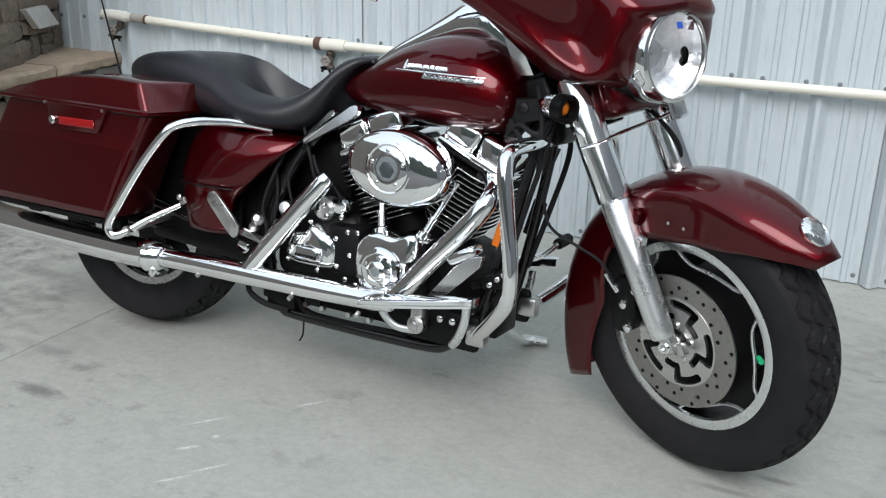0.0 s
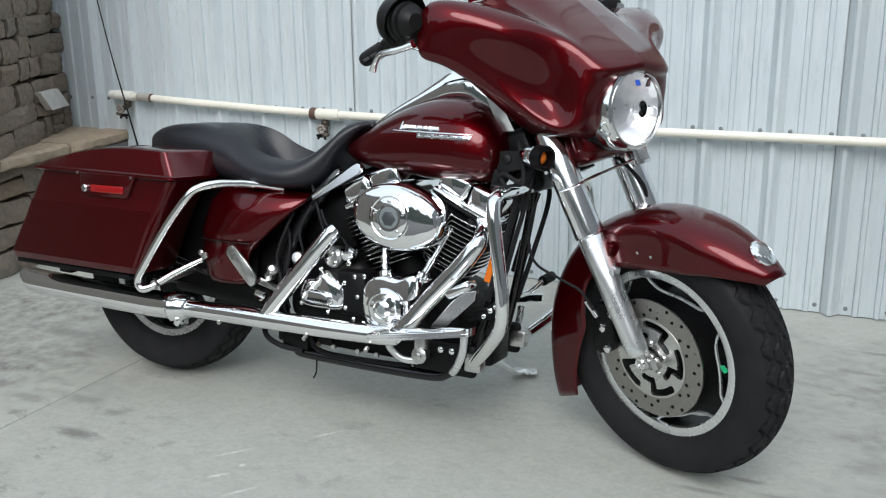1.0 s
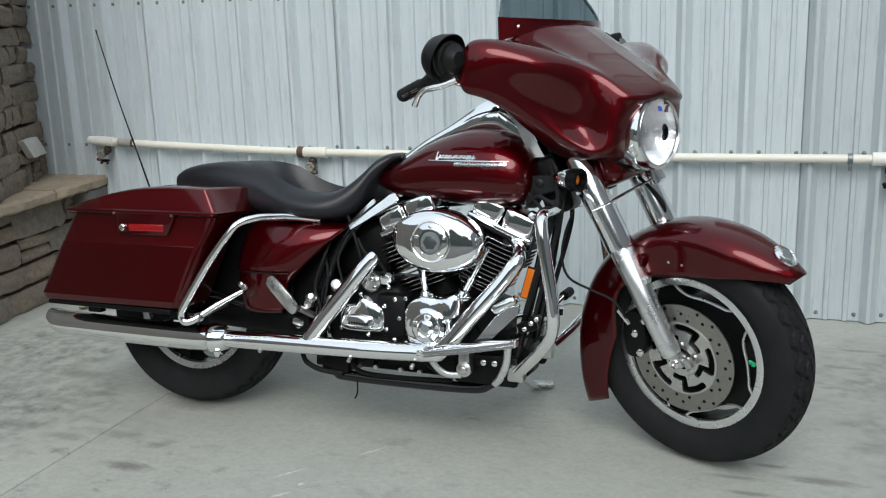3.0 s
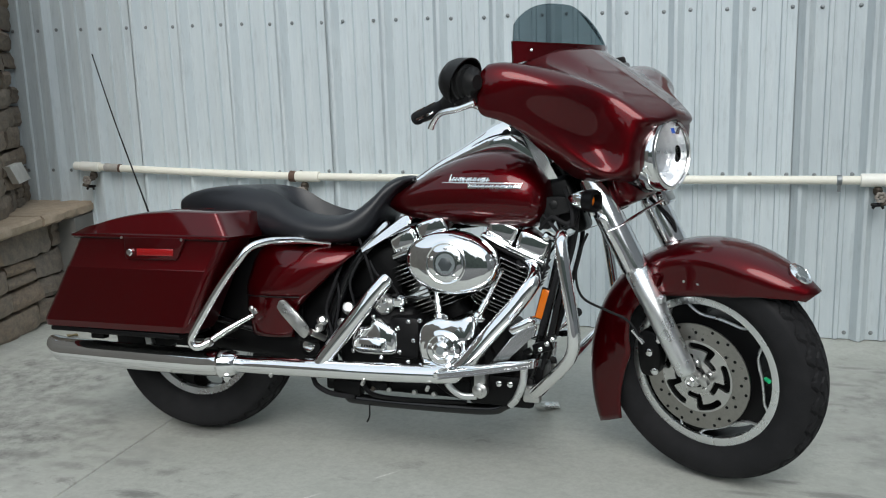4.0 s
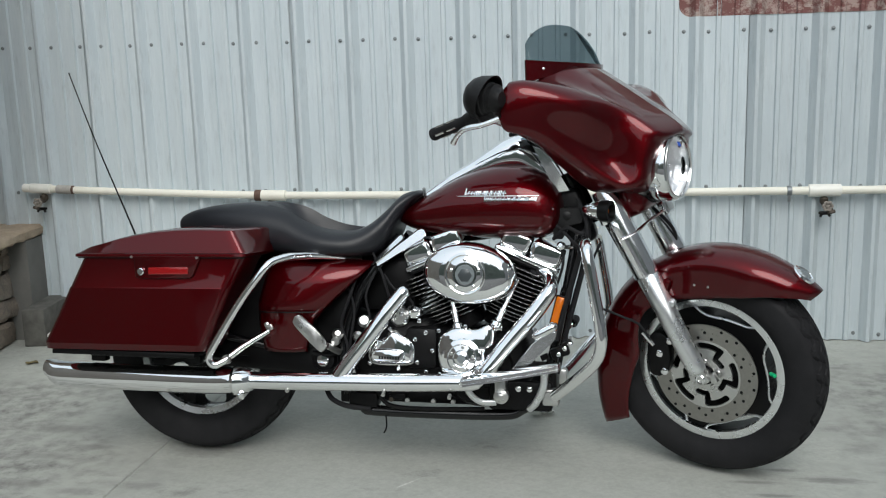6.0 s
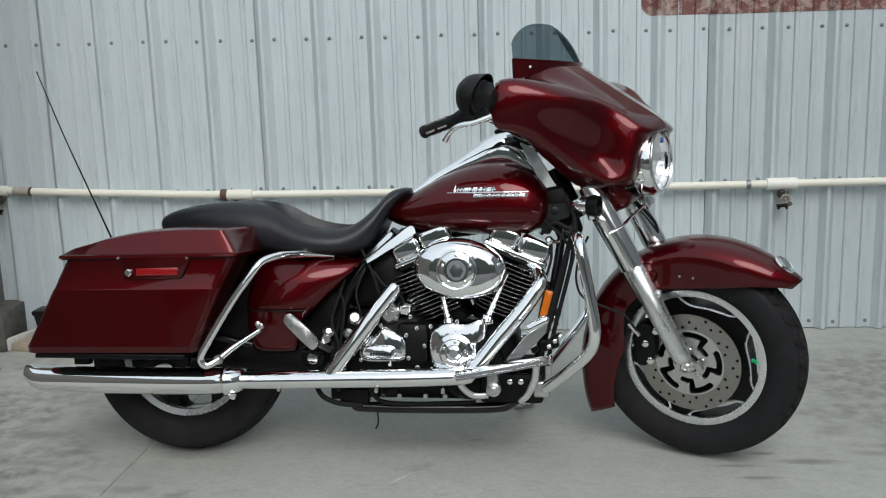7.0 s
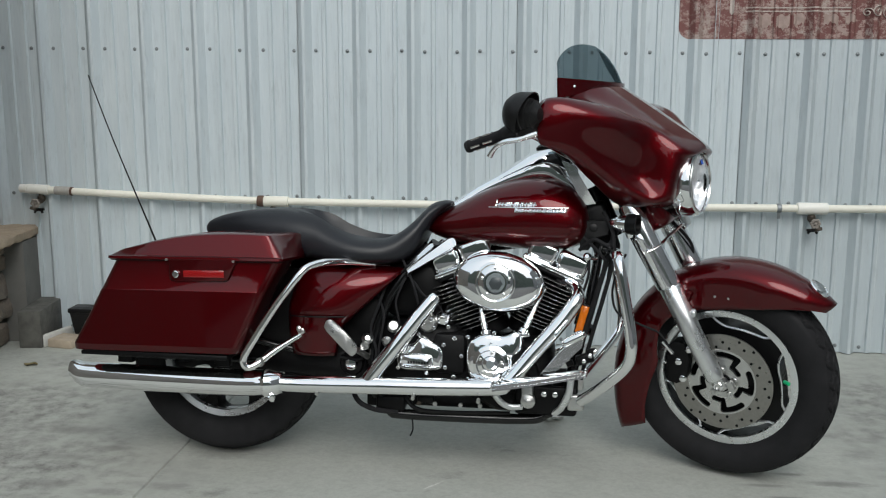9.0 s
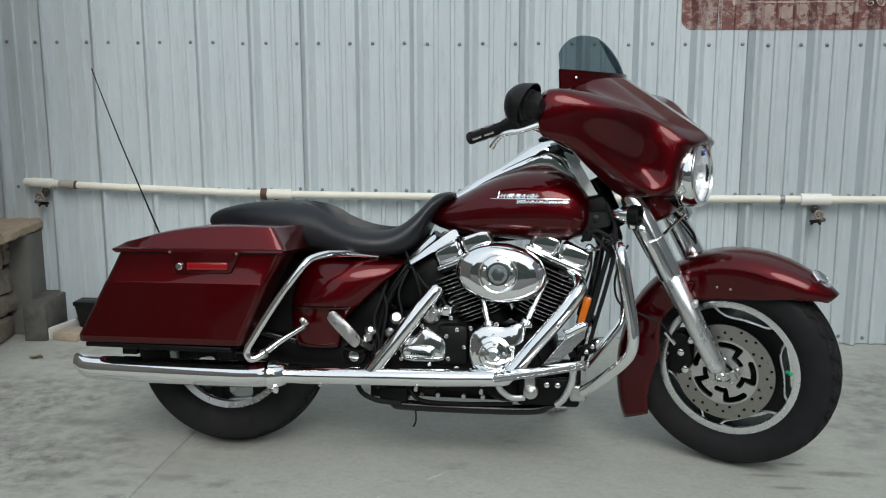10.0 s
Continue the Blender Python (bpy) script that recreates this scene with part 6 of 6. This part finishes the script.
muffler = part("muffler", muffler_shape(), CHROME, bike, "long chrome muffler")
part("muffler_mouth", lathe([(0.021, 0), (0.021, 0.001)], toward((-0.4502, -0.212, 0.2825), (-1, 0, 0)), 32), BLACK, muffler)
part("muffler", mirrored(muffler_shape()), CHROME, bike)
part("muffler_clamp", join(tube([(0.192, -0.225, 0.269), (0.197, -0.225, 0.269), (0.212, -0.222, 0.269), (0.238, -0.218, 0.269), (0.246, -0.218, 0.269)], [0.042, 0.047, 0.044, 0.036, 0.032], seg=36), tube([(0.215, -0.245, 0.235), (0.215, -0.215, 0.220)], 0.008, seg=8), lathe([(0.010, 0), (0.010, 0.012)], toward((0.225, -0.24, 0.228), (0, -1, -0.4)), 6)), CHROME, muffler, "chrome muffler clamp")
header = part("exhaust_shield", tube([(0.238, -0.218, 0.269), (0.30, -0.210, 0.268), (0.52, -0.206, 0.273), (0.72, -0.202, 0.277), (0.90, -0.196, 0.283), (0.945, -0.194, 0.285)], [0.026, 0.027, 0.0275, 0.0275, 0.026, 0.020], 30, 26), CHROME, bike, "chrome exhaust heat shield")
for x in (0.36, 0.66, 0.86):
    part("clamp_screw", lathe([(0.006, 0), (0.006, 0.014)], toward((x, -0.212, 0.247), (0, -1, -0.5)), 8), DULL_CHROME, header)
part("rear_exhaust_pipe", tube([(0.508, -0.204, 0.272), (0.540, -0.200, 0.318), (0.604, -0.190, 0.402), (0.666, -0.174, 0.486), (0.708, -0.160, 0.540), (0.715, -0.157, 0.549)], [0.024, 0.0245, 0.0245, 0.0245, 0.0235, 0.016], 36, 22), CHROME, bike, "chrome rear exhaust pipe")
part("front_exhaust_pipe", tube([(0.93, -0.194, 0.284), (0.965, -0.192, 0.320), (1.03, -0.182, 0.402), (1.095, -0.170, 0.480), (1.138, -0.160, 0.540), (1.148, -0.150, 0.562), (1.140, -0.120, 0.585), (1.11, -0.08, 0.598)], [0.024, 0.0245, 0.0245, 0.0245, 0.0235, 0.021, 0.019, 0.018], 40, 22), CHROME, bike, "chrome front exhaust pipe")

# ---- rider footboards, pedal, engine guard ----
for s in (-1, 1):
    def fb(u, y, dz=0.0):
        return Vector((0.903 + 0.280 * u, s * (y + 0.0), 0.300 + 0.050 * u + dz))
    edge = [fb(0, 0.235), fb(0.0, 0.272), fb(0.04, 0.290), fb(0.5, 0.286), fb(0.93, 0.268), fb(0.99, 0.252), fb(1.0, 0.232)]
    rim_pts = spline(edge, 40)
    inner_edge = [Vector((p.x, s * 0.228, 0.300 + 0.050 * (p.x - 0.903) / 0.28)) for p in rim_pts]
    board = part("footboard", loft([[p + Vector((0, s * g, dz)) for p in rim_pts] + [p + Vector((0, 0, dz)) for p in reversed(inner_edge)] for dz, g in ((-0.012, -0.003), (-0.011, 0), (-0.005, 0), (-0.004, -0.004), (-0.002, -0.004), (-0.001, 0), (0.005, 0), (0.008, -0.004))]), CHROME, bike, "chrome edged rider footboard")
    part("board_hinge", join(block((0.035, 0.05, 0.055), pose(1.005, s * 0.165, 0.270), 0.008), lathe([(0.020, 0), (0.022, 0.004), (0.022, 0.026), (0.016, 0.03)], toward((1.008, s * 0.170, 0.245), (0, s, 0)), 24), lathe([(0.011, 0), (0.011, 0.008), (0.006, 0.010)], toward((1.008, s * 0.199, 0.245), (0, s, 0)), 12)), DULL_CHROME, board)
    part("board_arm", tube([(0.905, s * 0.19, 0.290), (0.912, s * 0.185, 0.252), (0.945, s * 0.175, 0.222), (0.99, s * 0.165, 0.220)], 0.010, 20, 12, 0.7), ALLOY, board)
    part("board_arm", tube([(1.135, s * 0.19, 0.325), (1.130, s * 0.185, 0.275), (1.108, s * 0.17, 0.225), (1.085, s * 0.15, 0.200)], 0.011, 20, 12, 0.7), ALLOY, board)
    part("mount_plate", block((0.19, 0.02, 0.09), pose(1.06, s * 0.148, 0.240), 0.012), BLACK, bike)
    for x, z in ((1.055, 0.262), (1.088, 0.262)):
        part("bolt", lathe([(0.0085, 0), (0.0085, 0.006), (0.004, 0.008)], toward((x, s * 0.158, z), (0, s, 0)), 10), CHROME, bike)
master = part("master_cylinder", join(block((0.055, 0.034, 0.030), pose(1.175, -0.135, 0.372, 0, -18, 0), 0.006), tube([(1.14, -0.135, 0.36), (1.12, -0.135, 0.35)], 0.009, seg=12), block((0.03, 0.04, 0.014), pose(1.195, -0.135, 0.395, 0, -18, 0), 0.004)), BLACK, bike, "black rear brake master cylinder")
for x, z in ((1.190, 0.385), (1.172, 0.368), (1.205, 0.398)):
    part("bolt", lathe([(0.007, 0), (0.007, 0.006), (0.004, 0.008)], toward((x, -0.153, z), (0, -1, 0)), 10), CHROME, master)
pedal = part("brake_pedal", plate([(1.035, 0.322), (1.080, 0.330), (1.166, 0.418), (1.170, 0.444), (1.140, 0.436), (1.100, 0.405)], -0.205, -0.190, 0, 0.003), SATIN_CHROME, bike, "brushed steel brake pedal arm")
part("pad", moved(block((0.075, 0.05, 0.024), None, 0.010, 3), pose(1.140, -0.232, 0.448, 0, -30, 0)), CHROME, pedal, "chrome pedal pad")
guard_half = [(1.235, 0.05, 0.700), (1.245, 0.15, 0.702), (1.252, 0.26, 0.703), (1.258, 0.315, 0.696), (1.264, 0.338, 0.668), (1.277, 0.343, 0.60), (1.297, 0.343, 0.49), (1.301, 0.339, 0.430), (1.288, 0.322, 0.385), (1.245, 0.275, 0.332), (1.195, 0.220, 0.280), (1.165, 0.185, 0.252)]
for s in (-1, 1):
    part("engine_guard", tube([(x, s * y, z) for x, y, z in guard_half], 0.0165, 80, 18), CHROME, bike, "chrome tubular engine guard")
    part("guard_foot", join(block((0.05, 0.035, 0.05), pose(1.150, s * 0.150, 0.240), 0.008), lathe([(0.012, 0), (0.012, 0.012)], toward((1.145, s * 0.165, 0.248), (0, s, 0)), 6)), DULL_CHROME, bike)
    mk = part("marker_reflector", moved(block((0.030, 0.010, 0.086), None, 0.004), pose(1.166, s * 0.098, 0.486, 0, 14, 0)), AMBER, bike, "amber side reflector")
    part("backing", moved(block((0.036, 0.008, 0.094), None, 0.003), pose(1.166, s * 0.091, 0.486, 0, 14, 0)), BLACK, mk)
part("voltage_regulator", block((0.045, 0.12, 0.09), pose(1.135, 0, 0.25), 0.008), BLACK, bike, "black regulator between the down tubes")
part("head_bracket", join(block((0.06, 0.12, 0.05), pose(1.195, 0.0, 0.785), 0.015), block((0.085, 0.12, 0.17), pose(1.212, 0.0, 0.765, 0, -20, 0), 0.02, 3)), BLACK, bike)
coil = part("ignition_coil", plate([(1.150, 0.790), (1.248, 0.796), (1.236, 0.750), (1.200, 0.738), (1.176, 0.700), (1.150, 0.700)], -0.100, -0.070, 0, 0.004), PLASTIC, bike, "dark grey coil cover in front of the tank")
part("bolt", lathe([(0.012, 0), (0.012, 0.004), (0.007, 0.006)], toward((1.190, -0.100, 0.770), (0, -1, 0)), 16), PLASTIC, coil)
part("horn_knob", join(lathe([(0.006, 0), (0.013, 0.006), (0.013, 0.014), (0.006, 0.020)], toward((1.176, -0.095, 0.678), (-0.2, -1, 0.3)), 14), tube([(1.176, -0.09, 0.678), (1.205, -0.06, 0.672)], 0.006, seg=8)), CHROME, bike)
for s in (-1, 1):
    part("neck_cover", plate([(1.086, 0.974), (1.124, 0.962), (1.196, 0.842), (1.156, 0.836)] if s < 0 else [(1.156, 0.836), (1.196, 0.842), (1.124, 0.962), (1.086, 0.974)], s * 0.075, s * 0.066, 0, 0.003), SATIN_CHROME, bike, "flat chrome cover beside the steering head")
# looms and hoses near the steering head
for pts, r in (([(1.180, -0.095, 0.67), (1.178, -0.10, 0.62), (1.160, -0.10, 0.56)], 0.004),
               ([(1.23, 0.06, 0.76), (1.235, 0.10, 0.66), (1.20, 0.09, 0.50), (1.16, 0.09, 0.36)], 0.007), ([(1.22, -0.10, 0.82), (1.25, -0.13, 0.74), (1.24, -0.10, 0.62)], 0.006), ([(0.52, -0.12, 0.56), (0.55, -0.14, 0.48), (0.535, -0.14, 0.36), (0.56, -0.15, 0.30)], 0.004),
               ([(0.60, -0.11, 0.66), (0.64, -0.13, 0.58), (0.66, -0.12, 0.50)], 0.0042),
               ([(1.262, -0.06, 0.80), (1.240, -0.11, 0.70), (1.214, -0.115, 0.60), (1.186, -0.11, 0.50), (1.160, -0.11, 0.40)], 0.0085), ([(1.250, -0.05, 0.78), (1.252, -0.10, 0.68), (1.226, -0.11, 0.56), (1.190, -0.10, 0.42), (1.165, -0.10, 0.30)], 0.0065),
               ([(1.150, -0.09, 0.70), (1.190, -0.12, 0.735), (1.235, -0.12, 0.720), (1.262, -0.09, 0.76)], 0.006), ([(1.160, -0.10, 0.74), (1.205, -0.125, 0.700), (1.240, -0.115, 0.655)], 0.005),
               ([(0.615, -0.13, 0.60), (0.590, -0.15, 0.53), (0.600, -0.145, 0.46), (0.585, -0.14, 0.40), (0.600, -0.14, 0.33)], 0.0038), ([(0.640, -0.12, 0.59), (0.675, -0.14, 0.55), (0.720, -0.135, 0.52), (0.735, -0.12, 0.49)], 0.0036),
               ([(0.560, -0.12, 0.60), (0.538, -0.15, 0.52), (0.512, -0.15, 0.44), (0.530, -0.15, 0.37), (0.520, -0.15, 0.30)], 0.0045), ([(0.455, -0.13, 0.23), (0.480, -0.15, 0.205), (0.530, -0.15, 0.185), (0.60, -0.14, 0.178)], 0.008)):
    part("cable", tube(pts, r, 24, 8), RUBBER, bike)
HOSE = [(1.345, -0.160, 0.72), (1.318, -0.165, 0.66), (1.305, -0.170, 0.59), (1.322, -0.165, 0.530), (1.385, -0.142, 0.495), (1.440, -0.125, 0.468), (1.475, -0.112, 0.41)]
part("brake_hose", st(tube(HOSE, 0.0036, 50, 8)), RUBBER, bike, "black front brake hose")
part("hose_fitting", st(tube([(1.448, -0.117, 0.442), (1.478, -0.110, 0.404)], 0.0068, seg=10)), CHROME, bike)
part("brake_hose", st(tube([(1.42, 0.05, 0.78), (1.47, 0.09, 0.70), (1.46, 0.10, 0.62), (1.43, 0.10, 0.55)], 0.005, 24, 8)), RUBBER, bike)
# heat exchanger lines under the frame, dangling wire
part("drain_line", join(tube([(0.62, -0.14, 0.235), (0.66, -0.15, 0.195), (0.76, -0.14, 0.185), (0.95, -0.13, 0.19)], 0.007, 24, 8), tube([(0.645, -0.135, 0.16), (0.648, -0.14, 0.125), (0.640, -0.142, 0.105)], 0.0025, 10, 6), block((0.05, 0.03, 0.02), pose(0.69, -0.15, 0.225), 0.004), block((0.09, 0.05, 0.045), pose(0.575, -0.12, 0.205), 0.006)), BLACK, bike)
for x in (0.67, 0.72, 0.80, 0.86):
    part("bolt", lathe([(0.007, 0), (0.007, 0.012)], toward((x, -0.155, 0.215), (0, -1, 0)), 8), BRASS if x < 0.7 else DULL_CHROME, bike)
# side stand on the far side
stand = part("side_stand", tube([(1.02, 0.13, 0.185), (1.035, 0.22, 0.140), (1.055, 0.36, 0.066), (1.065, 0.42, 0.054)], [0.014, 0.013, 0.012, 0.011], 20, 12), CHROME, bike, "chrome side stand")
part("stand_foot", block((0.075, 0.045, 0.010), pose(1.068, 0.428, 0.054, 6, 0, 20), 0.004), DULL_CHROME, stand)
part("shift_lever", join(tube([(1.02, 0.17, 0.32), (1.14, 0.20, 0.36), (1.185, 0.22, 0.40)], 0.008, 14, 10), tube([(1.185, 0.215, 0.40), (1.19, 0.265, 0.405)], 0.013, seg=12)), CHROME, bike, "chrome shift lever")
part("shift_peg", tube([(1.188, 0.215, 0.402), (1.192, 0.275, 0.407)], 0.015, seg=12), RUBBER, bike)
# radio aerial
aerial = part("aerial", tube([(-0.346, 0.205, 0.640), (-0.41, 0.222, 0.765), (-0.54, 0.254, 1.02), (-0.656, 0.288, 1.262)], [0.0042, 0.0030, 0.0024, 0.0020], 24, 8), BLACK, bike, "thin black radio aerial")
part("tip", tube([(-0.654, 0.2875, 1.258), (-0.658, 0.2885, 1.268)], 0.0026, seg=8), BLACK, aerial)

# ---- stones, last ----
stone_face(ledge, LEDGE_A + FACE_BACK, LEDGE_B + FACE_BACK, -0.01, 0.47, 4, 12, 0.90)
stone_face(upper, UP_A, UP_B, 0.50, 2.9, 23, 5)
